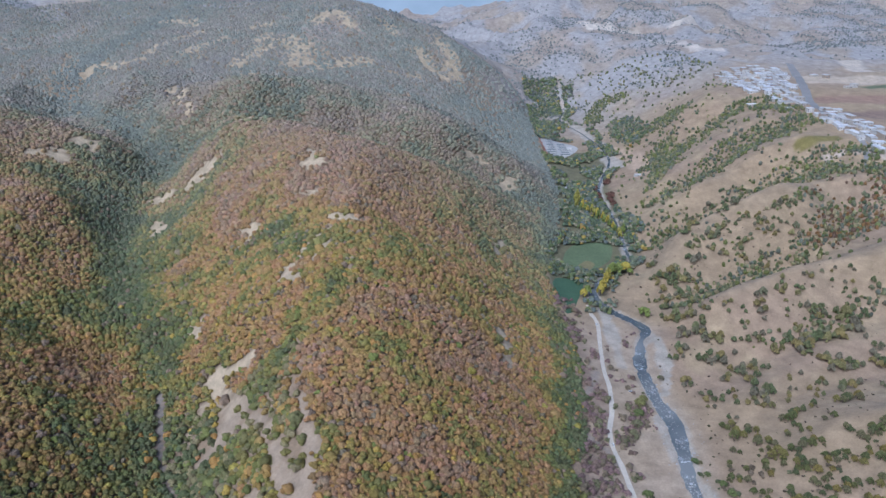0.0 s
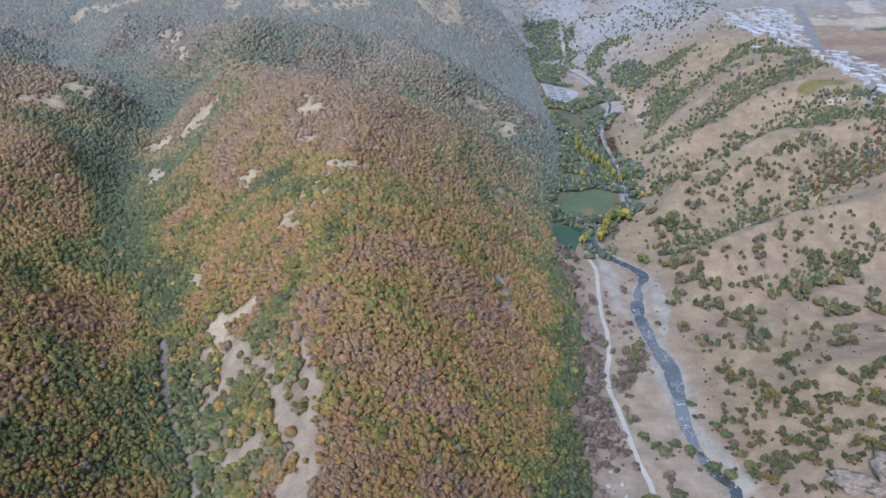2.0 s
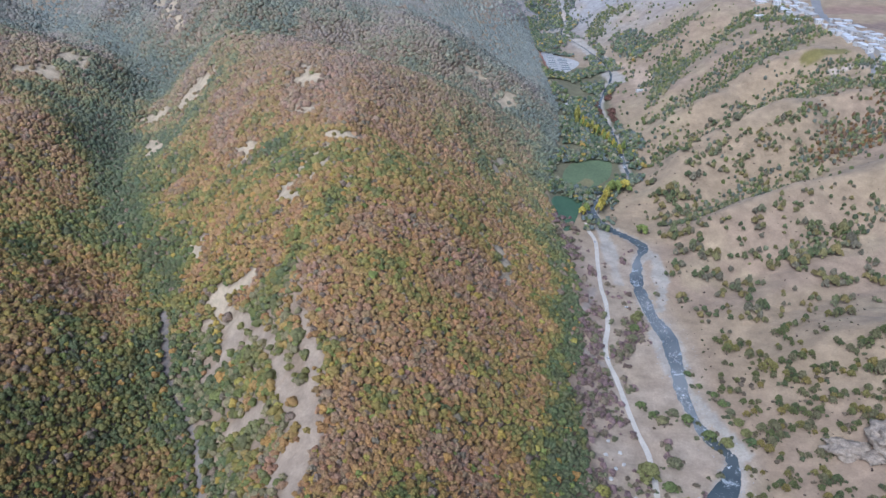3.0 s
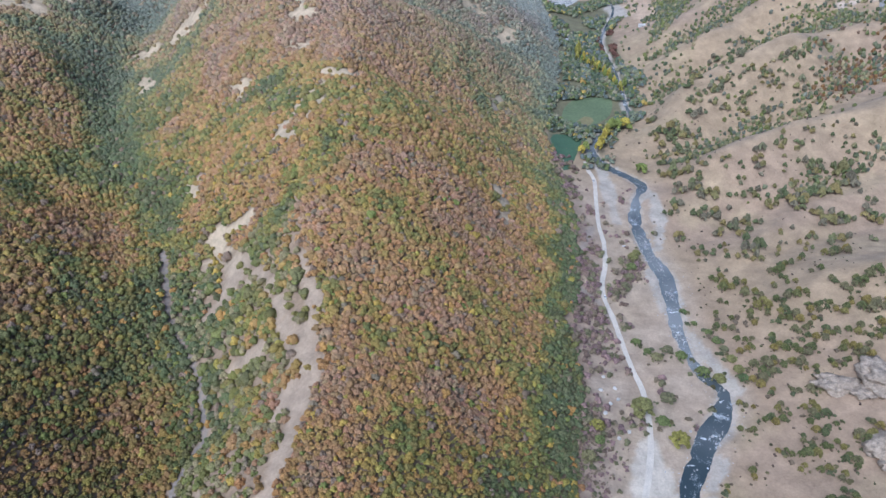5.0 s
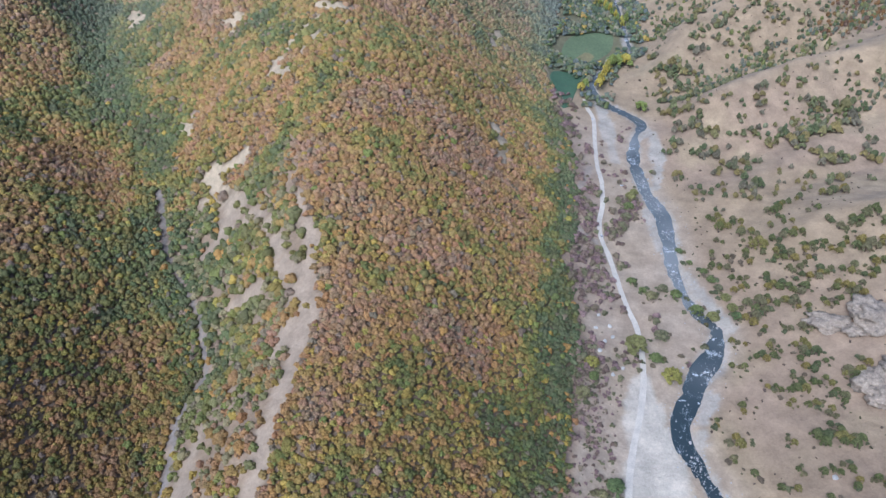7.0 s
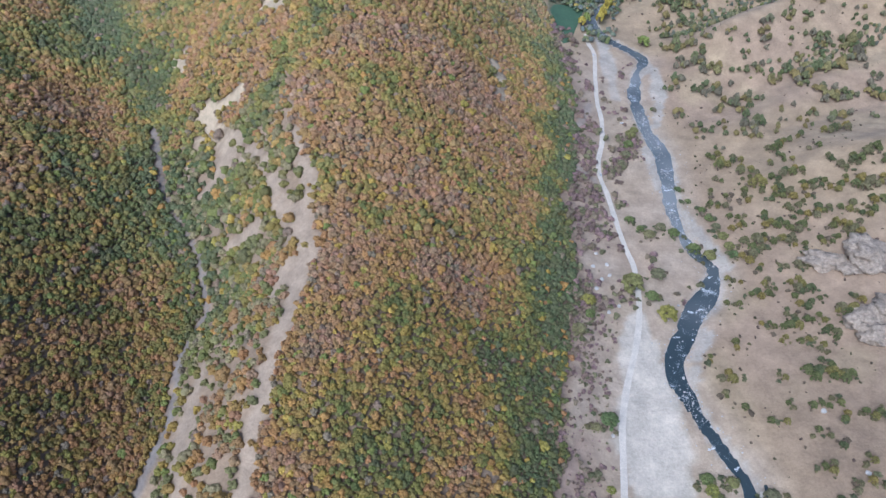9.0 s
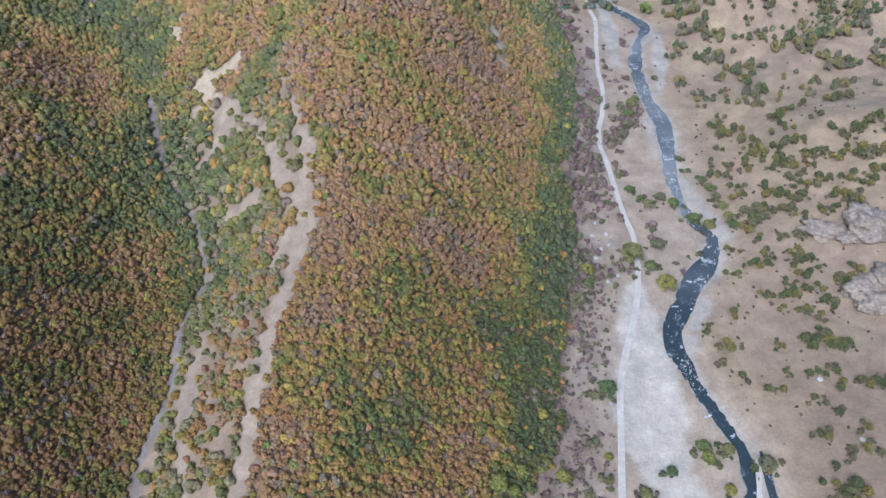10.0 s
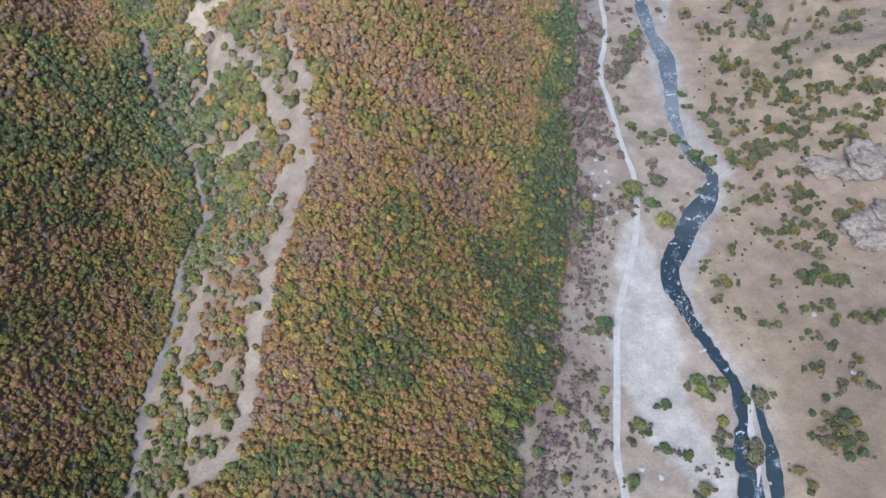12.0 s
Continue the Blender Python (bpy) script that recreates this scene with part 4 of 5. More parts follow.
LOW_SLOPE = [(238, 322, 4.9), (293, 323, 7.6), (288, 324, 4.5), (255, 330, 5.0), (303, 331, 5.6), (270, 334, 6.6), (281, 338, 3.6), (226, 342, 4.0), (217, 343, 4.0), (268, 345, 6.1), (245, 349, 7.1), (274, 349, 7.7), (237, 350, 4.0), (253, 352, 4.6), (270, 358, 6.2), (251, 361, 5.1), (231, 364, 4.6), (225, 368, 4.1), (284, 371, 3.7), (273, 372, 6.3), (266, 374, 3.1), (252, 376, 5.2), (294, 380, 3.7), (288, 381, 4.8), (245, 386, 8.4), (310, 390, 4.9), (289, 391, 4.3), (323, 391, 6.6), (301, 392, 5.4), (254, 394, 6.4), (284, 395, 4.9), (326, 399, 6.6)]
MIDDLE_SLOPE = [(271, 400, 5.4), (280, 401, 6.5), (253, 403, 8.6), (316, 404, 6.6), (264, 405, 5.4), (338, 407, 6.7), (290, 410, 7.7), (327, 418, 7.3), (280, 417, 6.6), (349, 419, 6.8), (272, 418, 6.6), (246, 421, 6.0), (305, 421, 6.7), (294, 423, 5.6), (253, 424, 4.9), (313, 424, 6.8), (270, 429, 6.1), (248, 433, 5.5), (294, 433, 6.8), (349, 434, 8.1), (345, 439, 8.1), (357, 439, 7.0), (305, 439, 5.7), (328, 442, 6.9), (242, 446, 5.6), (295, 446, 8.0), (237, 450, 5.6), (284, 448, 5.2), (317, 448, 5.2), (337, 448, 5.3), (264, 449, 4.5), (320, 453, 5.8)]
FIRST_RIDGE = [(310, 453, 7.0), (290, 454, 6.9), (366, 456, 6.0), (249, 459, 4.0), (263, 459, 6.3), (278, 459, 5.8), (342, 462, 7.1), (349, 462, 6.0), (239, 466, 5.1), (353, 466, 8.4), (277, 467, 8.2), (363, 468, 7.2), (291, 468, 5.9), (300, 470, 7.1), (310, 472, 5.9), (334, 474, 5.4), (271, 477, 4.7), (249, 481, 5.2), (278, 482, 5.9), (273, 488, 8.3), (309, 490, 5.4), (295, 491, 4.8), (331, 497, 6.2), (306, 500, 6.1), (258, 502, 8.4), (272, 507, 7.3), (307, 515, 8.1), (255, 517, 6.7), (317, 523, 5.7), (357, 526, 7.7), (370, 527, 7.8), (334, 528, 5.7)]
FIRST_GULLY = [(264, 528, 6.2), (298, 538, 7.6), (350, 546, 5.2), (252, 548, 5.0), (411, 550, 5.4), (286, 542, 7.7), (274, 545, 4.5), (378, 556, 9.4), (326, 554, 5.2), (352, 561, 6.0), (254, 559, 6.4), (394, 565, 6.8), (307, 555, 7.9), (264, 561, 5.1), (334, 563, 4.6), (295, 553, 9.1), (250, 569, 4.5), (365, 572, 6.8), (277, 568, 5.9), (337, 579, 5.4), (241, 587, 7.2), (438, 590, 8.6), (350, 584, 4.1), (303, 587, 6.7), (387, 591, 9.8), (219, 595, 3.9), (410, 594, 8.5), (281, 595, 6.7), (314, 594, 6.1), (432, 599, 8.7), (399, 600, 8.6), (321, 607, 6.2)]
SECOND_RIDGE = [(298, 611, 8.2), (383, 605, 8.6), (311, 616, 8.3), (441, 616, 6.7), (368, 617, 8.6), (289, 624, 8.3), (276, 622, 8.3), (349, 631, 8.5), (240, 630, 5.4), (247, 629, 6.1), (374, 631, 11.5), (436, 630, 4.5), (386, 640, 10.9), (413, 636, 8.9), (406, 639, 11.8), (252, 640, 8.3), (365, 645, 7.2), (320, 646, 7.1), (335, 647, 7.2), (436, 650, 12.1), (357, 652, 4.4), (379, 656, 6.6), (292, 651, 8.6), (405, 663, 7.5), (392, 664, 5.2), (323, 659, 6.5), (282, 654, 7.2), (430, 669, 10.6), (344, 662, 4.4), (454, 669, 6.9), (441, 673, 10.0), (261, 667, 7.2)]
SECOND_GULLY = [(372, 669, 5.9), (408, 672, 8.3), (468, 675, 4.7), (398, 673, 7.5), (276, 666, 9.4), (480, 677, 6.3), (387, 675, 4.5), (342, 671, 8.8), (326, 672, 5.1), (309, 672, 4.4), (282, 676, 8.0), (461, 685, 4.7), (263, 685, 4.3), (374, 681, 4.5), (450, 688, 6.2), (308, 679, 5.1), (310, 680, 5.9), (473, 692, 7.1), (347, 683, 9.0), (443, 694, 4.7), (390, 690, 6.9), (292, 685, 6.6), (267, 700, 7.3), (282, 693, 6.6), (407, 694, 3.9), (371, 692, 7.6), (449, 700, 6.3), (260, 708, 7.4), (433, 705, 4.0), (285, 716, 7.5), (457, 712, 5.6), (276, 732, 6.1)]
THIRD_RIDGE = [(375, 701, 6.3), (439, 716, 4.9), (263, 741, 6.9), (407, 705, 6.5), (425, 714, 4.1), (297, 760, 7.0), (260, 758, 4.6), (400, 705, 4.1), (271, 761, 7.0), (288, 763, 7.8), (250, 758, 4.6), (250, 769, 3.9), (270, 774, 6.3), (285, 780, 7.2), (308, 788, 6.4), (298, 790, 9.7), (282, 788, 9.6), (267, 786, 5.6), (264, 794, 6.5), (408, 809, 6.8), (274, 797, 7.3), (320, 819, 10.8), (384, 820, 6.0), (411, 823, 7.7), (359, 826, 7.6), (382, 826, 6.8), (419, 832, 4.3), (379, 831, 6.8), (346, 833, 7.6), (273, 835, 8.3), (462, 839, 5.3), (396, 838, 5.2)]
THIRD_GULLY = [(385, 838, 7.7), (455, 841, 8.8), (432, 842, 6.1), (420, 843, 6.1), (322, 838, 6.8), (336, 844, 6.0), (423, 848, 7.0), (472, 851, 6.2), (352, 847, 8.6), (408, 849, 7.0), (343, 848, 8.6), (443, 852, 6.2), (373, 851, 5.2), (414, 854, 7.0), (433, 855, 5.3), (454, 857, 4.5), (286, 861, 5.1), (385, 859, 6.1), (363, 859, 7.8), (411, 860, 6.2), (456, 866, 7.2), (397, 863, 7.0), (373, 865, 5.2), (447, 870, 9.0), (436, 869, 7.2), (323, 868, 7.2), (328, 948, 6.5), (337, 881, 8.5), (375, 887, 8.6), (392, 891, 7.8), (375, 978, 6.7), (364, 979, 7.7)]
FAR_RIDGE = [(396, 988, 9.8), (454, 1014, 5.0), (428, 1013, 6.0)]
oak_crowns = tree_kinds(10, 52, oak_leaves, 43)
SLOPE_FOOT = [(271, 795, 7.0), (285, 797, 8.4), (297, 787, 7.0), (271, 775, 6.9), (289, 766, 7.5), (270, 755, 4.8), (288, 724, 5.9), (310, 771, 5.5), (266, 708, 8.4), (276, 693, 7.6), (284, 678, 5.0), (253, 717, 4.6), (265, 679, 6.3), (266, 663, 5.5), (280, 662, 4.9), (280, 649, 6.1), (296, 652, 6.1), (309, 647, 5.4), (279, 632, 6.0), (264, 623, 5.3), (290, 630, 6.6), (306, 634, 4.8), (319, 616, 5.9), (303, 604, 7.0), (287, 599, 5.2), (328, 604, 4.1), (255, 643, 4.8), (243, 632, 3.6), (245, 593, 4.6), (301, 572, 6.1), (310, 559, 5.5), (257, 567, 5.0), (264, 555, 4.4), (276, 555, 3.8), (300, 548, 4.9), (321, 545, 3.8), (313, 522, 4.7), (323, 523, 4.2), (383, 604, 6.3), (390, 595, 6.8), (400, 590, 6.2), (410, 595, 4.6), (432, 607, 6.3), (430, 590, 5.7), (439, 598, 4.0), (437, 673, 8.0), (367, 635, 6.0), (375, 626, 6.5), (389, 640, 6.0), (365, 647, 4.8), (411, 639, 6.0), (421, 647, 4.8), (434, 651, 5.4), (447, 660, 4.2)]
far_shrubs = [(x, y, r * 0.74) for x, y, r in SLOPE_FOOT]
for places, where in ((NEAR_BANK, "near bank"), (ROCK_SLOPE, "slope under the rocks"), (LOW_SLOPE, "low slope"), (MIDDLE_SLOPE, "middle slope"), (FIRST_RIDGE, "first ridge"),
                      (FIRST_GULLY, ""), (SECOND_RIDGE, ""), (SECOND_GULLY, ""), (THIRD_RIDGE, ""), (THIRD_GULLY, ""), (FAR_RIDGE, "")):
    for x, y, r in places:
        many = 1 if r < 4.6 else 2 if r < 6.4 else 3
        turn = rng.uniform(0, 6.283)
        for i in range(many):                 # a thicket is two or three shrubs grown together
            out, size = (0.0, r * 0.76) if many == 1 else (r * 0.52, r * rng.uniform(0.46, 0.66))
            ang = turn + i * 6.283 / many + rng.uniform(-0.4, 0.4)
            px, py = x + out * math.cos(ang) * 1.15, y + out * math.sin(ang) * 0.85
            if where:
                tree("oak_shrub", px, py, size, oak_crowns[rng.randint(10)], rng, "rounded green oak shrub on bare tan hillside", "oak shrubs of the " + where, rng.uniform(1.25, 1.65))
            else:
                far_shrubs.append((px, py, size * 0.88))
fs = np.array(far_shrubs)
OAK = np.array([(0.165, 0.172, 0.078), (0.135, 0.155, 0.07), (0.23, 0.205, 0.085), (0.185, 0.18, 0.1), (0.255, 0.205, 0.08), (0.2, 0.175, 0.115)])
plants("oak_scrub", fs[:, 0], fs[:, 1], fs[:, 2], OAK[rng.randint(0, 6, len(fs))] * rng.uniform(0.85, 1.2, (len(fs), 1)), 14, "single green oak shrubs over bare tan spurs", "shrubs", seed=49, flat=1.45)
valley_crowns = tree_kinds(6, 52, green_leaves, 45)
TRACK_TREES = [(150, 362, 10.5), (173, 374, 7.0), (163, 351, 6.4), (112, 331, 4.9), (101, 314, 6.6), (111, 244, 7.3), (175, 418, 6.0), (170, 426, 4.0), (163, 437, 4.6), (124, 177, 5.0), (114, 143, 4.4), (89, 174, 4.1), (103, 184, 3.3), (102, 239, 4.2), (98, 208, 3.4), (58, 156, 4.0)]
STREAM_TREES = [(195, 418, 6.0), (187, 427, 5.0), (208, 401, 6.6), (218, 393, 6.4), (166, 206, 5.4), (180, 203, 4.8), (143, 191, 4.4), (137, 163, 4.2), (150, 158, 3.4), (155, 138, 4.8), (172, 170, 4.3), (173, 157, 4.8), (199, 191, 6.6), (189, 161, 5.4), (187, 155, 4.4),
                (225, 444, 4.2), (228, 433, 4.6), (231, 423, 4.7), (233, 411, 5.2), (235, 400, 5.4), (236, 391, 5.0), (213, 474, 3.6), (217, 457, 3.4), (186, 552, 6.5), (181, 537, 6.0), (176, 522, 6.0), (191, 560, 5.0), (170, 510, 5.0), (218, 597, 3.3)]
for places, where in ((TRACK_TREES, "beside the gravel track"), (STREAM_TREES, "on the river bank")):
    for x, y, r in places:
        tree("valley_tree", x, y, r * 1.06, valley_crowns[rng.randint(6)], rng, "leafy green tree " + where, "trees " + where)
yellow_crowns = tree_kinds(3, 52, yellow_leaves, 46)
for x, y, r in ((34, 172, 6.0), (48, 181, 5.2), (43, 169, 4.4), (45, 143, 4.2), (73, 142, 3.6), (170, 333, 8.6), (112, 343, 6.4), (74, 183, 5.4), (105, 199, 3.4), (175, 178, 4.4), (167, 199, 5.2)):
    tree("yellowing_tree", x, y, r * 1.06, yellow_crowns[rng.randint(3)], rng, "bright yellow-green tree on the valley floor", "yellowing trees of the valley floor")



def open_scrub():
    """Scrub of the farther slopes beyond the river, thickest in the gullies."""
    r_ = np.random.RandomState(51)
    x, y = scatter(230, 1500, 640, 1900, 4.4, r_)
    right = x - np.interp(y, course_sorted[:, 1], course_sorted[:, 0])
    dens = 0.07 * smooth(-0.2, 0.5, bumps(x, y, 70, 3, 22)) + 0.02
    thick = np.full(len(x), -9.0)
    for l in SCRUB:
        c_ = curve2(l, 8.0)
        thick = np.maximum(thick, near_strip(x, y, c_[:, :2], c_[:, 2] * 1.35))
    dens = np.maximum(dens, 0.85 * smooth(-0.6, 0.6, thick + 0.6 * bumps(x, y, 30, 3, 33)))
    on_crest, in_gully = crests(x, y, EAST_CRESTS, 7) / 20, crests(x, y, EAST_GULLIES, 5) / 8
    dens = np.maximum(dens, 0.5 * smooth(0.4, 0.8, in_gully)) * (1 - 0.85 * smooth(0.4, 0.75, on_crest))
    dens = dens * np.where((thick > -0.4) | (in_gully > 0.4), 1.0, smooth(720, 820, y)) * (right > 22) * (x < 0.72 * y + 90)
    dens = dens * (1 - smooth(0.2, 0.9, 1 - far_from(x, y, np.array([(646, 1202), (655, 1110), (657, 1023)], float)) / 60)) * ~((x > 640) & (y > 1100))
    keep_ = r_.uniform(0, 1, len(x)) < dens
    x, y = x[keep_], y[keep_]
    t_ = np.concatenate([GREEN, OLIVE, GREEN])[r_.randint(0, 13, len(x))] * np.array((1.1, 1.08, 1.3)) * r_.uniform(0.75, 1.2, (len(x), 1))
    warm = (np.hypot(x - 560, (y - 850)) < 90) & (r_.uniform(0, 1, len(x)) < 0.35)
    t_[warm] = RUSSET[r_.randint(0, 6, warm.sum())] * 0.5
    plants("hill_scrub", x, y, r_.uniform(1.3, 3.3, len(x)), t_, 1, "scattered green scrub over far tan slopes", "shrubs", seed=52, flat=1.4)


open_scrub()


def valley_woods():
    """Riverside woodland farther up the valley."""
    r_ = np.random.RandomState(53)
    x, y = scatter(130, 480, 600, 1900, 5.0, r_)
    bx, cx = edge(base_xy, y), np.interp(y, course_sorted[:, 1], course_sorted[:, 0])
    off = x - cx
    dens = smooth(-0.45, 0.1, bumps(x, y, 50, 3, 24) + 0.1) * (x > bx + 2) * (off < 26 + 16 * bumps(x, y, 60, 2, 25)) * (np.abs(off) > 4.5)
    dens = dens * (y > 730) * (1 - 0.5 * (y < 780) * (off > 0))
    for fx, fy, fr in ((196, 885, 40), (218, 908, 28), (160, 778, 24), (152, 800, 20), (160, 745, 14), (240, 1420, 62), (330, 1320, 40), (205, 1164, 14), (222, 1290, 26)):
        dens = dens * (np.hypot(x - fx, y - fy) > fr)
    dens = dens + 0.95 * smooth(8, 3, far_from(x, y, np.array([(140, 870), (165, 925), (200, 952), (250, 955)], float))) + 0.9 * smooth(9, 4, np.abs(np.hypot(x - 196, y - 880) - 58)) * (x < 180) * (x > bx)
    dens = dens + 0.85 * smooth(45, 20, np.hypot(x - 395, (y - 1480) * 0.4)) + 0.7 * smooth(40, 15, np.hypot(x - 230, (y - 1600) * 0.4))
    keep_ = r_.uniform(0, 1, len(x)) < dens
    x, y = x[keep_], y[keep_]
    t_ = np.concatenate([GREEN, GREEN, OLIVE])[r_.randint(0, 13, len(x))] * np.array((1.0, 1.06, 1.5)) * r_.uniform(0.8, 1.25, (len(x), 1))
    red = np.hypot(x - 300, (y - 1130) * 0.5) < 38
    t_[red] = np.array((0.16, 0.085, 0.06)) * r_.uniform(0.8, 1.2, (red.sum(), 1))
    gold = (r_.uniform(0, 1, len(x)) < 0.04) & ~red
    t_[gold] = GOLD[r_.randint(0, 3, gold.sum())]
    plants("riverside_wood", x, y, r_.uniform(2.2, 4.2, len(x)), t_, 2, "green riverside woodland with yellowing trees", "trees", tall=1.3, seed=54)


valley_woods()


BRUSH_CLUMPS = [(183, 545, 13), (178, 528, 12), (169, 513, 9), (160, 500, 9), (152, 563, 10), (136, 539, 7), (141, 531, 7), (144, 515, 7), (164, 487, 4), (126, 488, 7), (137, 476, 7), (120, 464, 9), (141, 465, 7),
                (126, 445, 9), (129, 425, 7), (159, 458, 5), (138, 443, 7), (173, 394, 4), (171, 383, 4), (126, 403, 5), (150, 405, 4), (128, 172, 4), (138, 163, 4), (146, 160, 4), (157, 151, 4), (164, 147, 4)]


def dry_brush():
    """Low purple-brown bare brush on the valley floor and tufts on the slopes."""
    r_ = np.random.RandomState(55)
    x, y = scatter(20, 250, 96, 760, 2.6, r_)
    bx, cx = edge(base_xy, y), np.interp(y, course_sorted[:, 1], course_sorted[:, 0])
    wide = np.interp(y, course_sorted[:, 1], course_sorted[:, 2])
    strip = (x > bx - 2) & (x < cx - wide * 0.5 - 3)
    dens = 1.3 * smooth(34, 8, x - bx) * smooth(-0.3, 0.3, bumps(x, y, 26, 2, 26)) + 0.3 * smooth(0.1, 0.5, bumps(x, y, 34, 2, 27)) * (y > 330)
    rd = far_from(x, y, np.array(ROAD_PLAN, float))
    clear = np.full(len(x), -9.0)
    for l in GRAVEL_BEDS:
        c_ = curve2(l, 8.0)
        clear = np.maximum(clear, near_strip(x, y, c_[:, :2], c_[:, 2]))
    c_ = curve2(TRACK_PLAN, 6.0)
    clear = np.maximum(clear, near_strip(x, y, c_[:, :2], c_[:, 2]))
    dens = (0.42 * dens + 0.3 * (y < 330) * (x < edge(np.array(ROAD_PLAN, float), y))) * strip * (rd > 3.6) * (clear < -0.1)
    for bx_, by_ in ((129, 398), (135, 387), (128, 369), (135, 374), (122, 360), (136, 344), (128, 337)):
        dens = dens * (np.hypot(x - bx_, y - by_ + 2) > 4.5)
    for bx_, by_, br_ in BRUSH_CLUMPS:
        dens = np.maximum(dens, 0.9 * smooth(1.1, 0.6, np.hypot(x - bx_, y - by_) / br_) * (rd > 3.6))
    keep_ = r_.uniform(0, 1, len(x)) < dens
    x, y = x[keep_], y[keep_]
    t_ = np.array([(0.27, 0.18, 0.165), (0.29, 0.195, 0.175), (0.24, 0.17, 0.13), (0.25, 0.2, 0.13), (0.2, 0.19, 0.1)])[r_.randint(0, 5, len(x))] * r_.uniform(0.8, 1.2, (len(x), 1))
    plants("dry_brush", x, y, np.where(y < 330, 0.7, 1.25) * (0.6 + 2.6 * r_.uniform(0, 1, len(x)) ** 1.6), t_, 4, "leafless purple-brown brush on the dry valley floor", "shrubs", tall=0.8, seed=56)
    x, y = scatter(180, 700, 100, 900, 9.0, r_)
    cx = np.interp(y, course_sorted[:, 1], course_sorted[:, 0])
    keep_ = (x > cx + 16) & (x < 0.7 * y + 120) & (r_.uniform(0, 1, len(x)) < 0.22 + 0.2 * bumps(x, y, 60, 2, 28))
    x, y = x[keep_], y[keep_]
    t_ = np.array([(0.14, 0.1, 0.08), (0.17, 0.13, 0.09), (0.12, 0.11, 0.06)])[r_.randint(0, 3, len(x))] * r_.uniform(0.8, 1.2, (len(x), 1))
    plants("slope_tufts", x, y, r_.uniform(0.4, 1.3, len(x)), t_, 2, "small dry tufts dotted over the tan slopes", "shrubs", tall=0.8, seed=58)


dry_brush()


def undergrowth():
    """Low green bushes that fill the clumps between the single oak shrubs."""
    r_ = np.random.RandomState(67)
    spots = np.array([p for l in (NEAR_BANK, ROCK_SLOPE, LOW_SLOPE, MIDDLE_SLOPE, FIRST_RIDGE, FIRST_GULLY, SECOND_RIDGE, SECOND_GULLY, THIRD_RIDGE, THIRD_GULLY, FAR_RIDGE) for p in l])
    many = np.concatenate([np.repeat(spots, 2, axis=0), np.repeat(np.array(TRACK_TREES + STREAM_TREES), 4, axis=0)])
    many = many[many[:, 1] < 480]
    ang, far = r_.uniform(0, 6.283, len(many)), r_.uniform(0.7, 1.5, len(many)) * many[:, 2]
    x, y = many[:, 0] + far * np.cos(ang) * 1.2, many[:, 1] + far * np.sin(ang) * 0.8
    t_ = np.array([(0.16, 0.16, 0.08), (0.2, 0.175, 0.085), (0.2, 0.155, 0.105), (0.135, 0.145, 0.075)])[r_.randint(0, 4, len(x))] * r_.uniform(0.8, 1.2, (len(x), 1))
    plants("low_bushes", x, y, r_.uniform(0.9, 2.8, len(x)), t_, 6, "low olive bushes between the oak shrubs", "shrubs", tall=0.9, seed=68)


undergrowth()


def far_scrub():
    """Dark scrub on the mountains round the head of the valley; haze is painted into its blue-grey tints."""
    r_ = np.random.RandomState(59)
    x, y = scatter(-1500, 2100, 1700, 3300, 10.5, r_)
    dens = 0.07 + 0.5 * smooth(0.0, 0.45, bumps(x, y, 170, 4, 29)) + 0.6 * smooth(170, 60, far_from(x, y, np.array([(1080, 2080), (1250, 2200), (1480, 2450)], float)))
    plateau = (x > 640) & (y < 1950)
    dens = np.where(plateau, 0.04, dens) * (np.abs(x) < 0.72 * y + 60)
    dens = np.where((x < edge(base_xy, np.minimum(y, 1689))) & (y < behind_crest(x)), 0.5 * (np.abs(x) < 0.72 * y + 60), dens)
    keep_ = r_.uniform(0, 1, len(x)) < dens
    x, y = x[keep_], y[keep_]
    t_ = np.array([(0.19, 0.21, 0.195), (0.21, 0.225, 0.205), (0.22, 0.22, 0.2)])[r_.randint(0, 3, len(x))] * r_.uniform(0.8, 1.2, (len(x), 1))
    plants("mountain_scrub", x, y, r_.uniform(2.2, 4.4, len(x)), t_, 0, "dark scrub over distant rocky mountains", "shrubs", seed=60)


far_scrub()

# ---- poplars ----
poplar_crowns = tree_kinds(5, 16, poplar_leaves, 47)
for i in range(17):
    u = i / 16
    x, y = np.interp(u, (0, 0.25, 0.5, 0.75, 1), (218, 232, 243, 251, 259)), np.interp(u, (0, 0.25, 0.5, 0.75, 1), (1073, 1057, 1026, 1000, 960))
    tree("poplar_tree", x + rng.uniform(-2, 2), y + rng.uniform(-3, 3), 4.3, poplar_crowns[rng.randint(5)], rng, "slender yellow-green poplar in a row by the river", "poplars of the row", 3.2 * rng.uniform(0.8, 1.2), 0.8)
for x, y, r, h in ((199, 784, 4.2, 2.6), (206, 800, 3.6, 3.4), (210, 809, 3.8, 3.4), (219, 824, 4.6, 2.9), (228, 834, 7.2, 1.5), (238, 834, 6.5, 1.5), (194, 775, 4.4, 2.1), (243, 826, 4.0, 1.6),
                   (265, 959, 3.0, 4.2), (258, 948, 3.0, 3.4), (235, 726, 6.5, 1.1), (178, 775, 4.5, 1.8), (172, 768, 4.5, 1.6), (218, 1080, 4.6, 4.0)):
    tree("yellow_poplar", x, y, r * 1.3, poplar_crowns[rng.randint(5)], rng, "tall yellow autumn poplar beside the river bend", "yellow poplars", h)

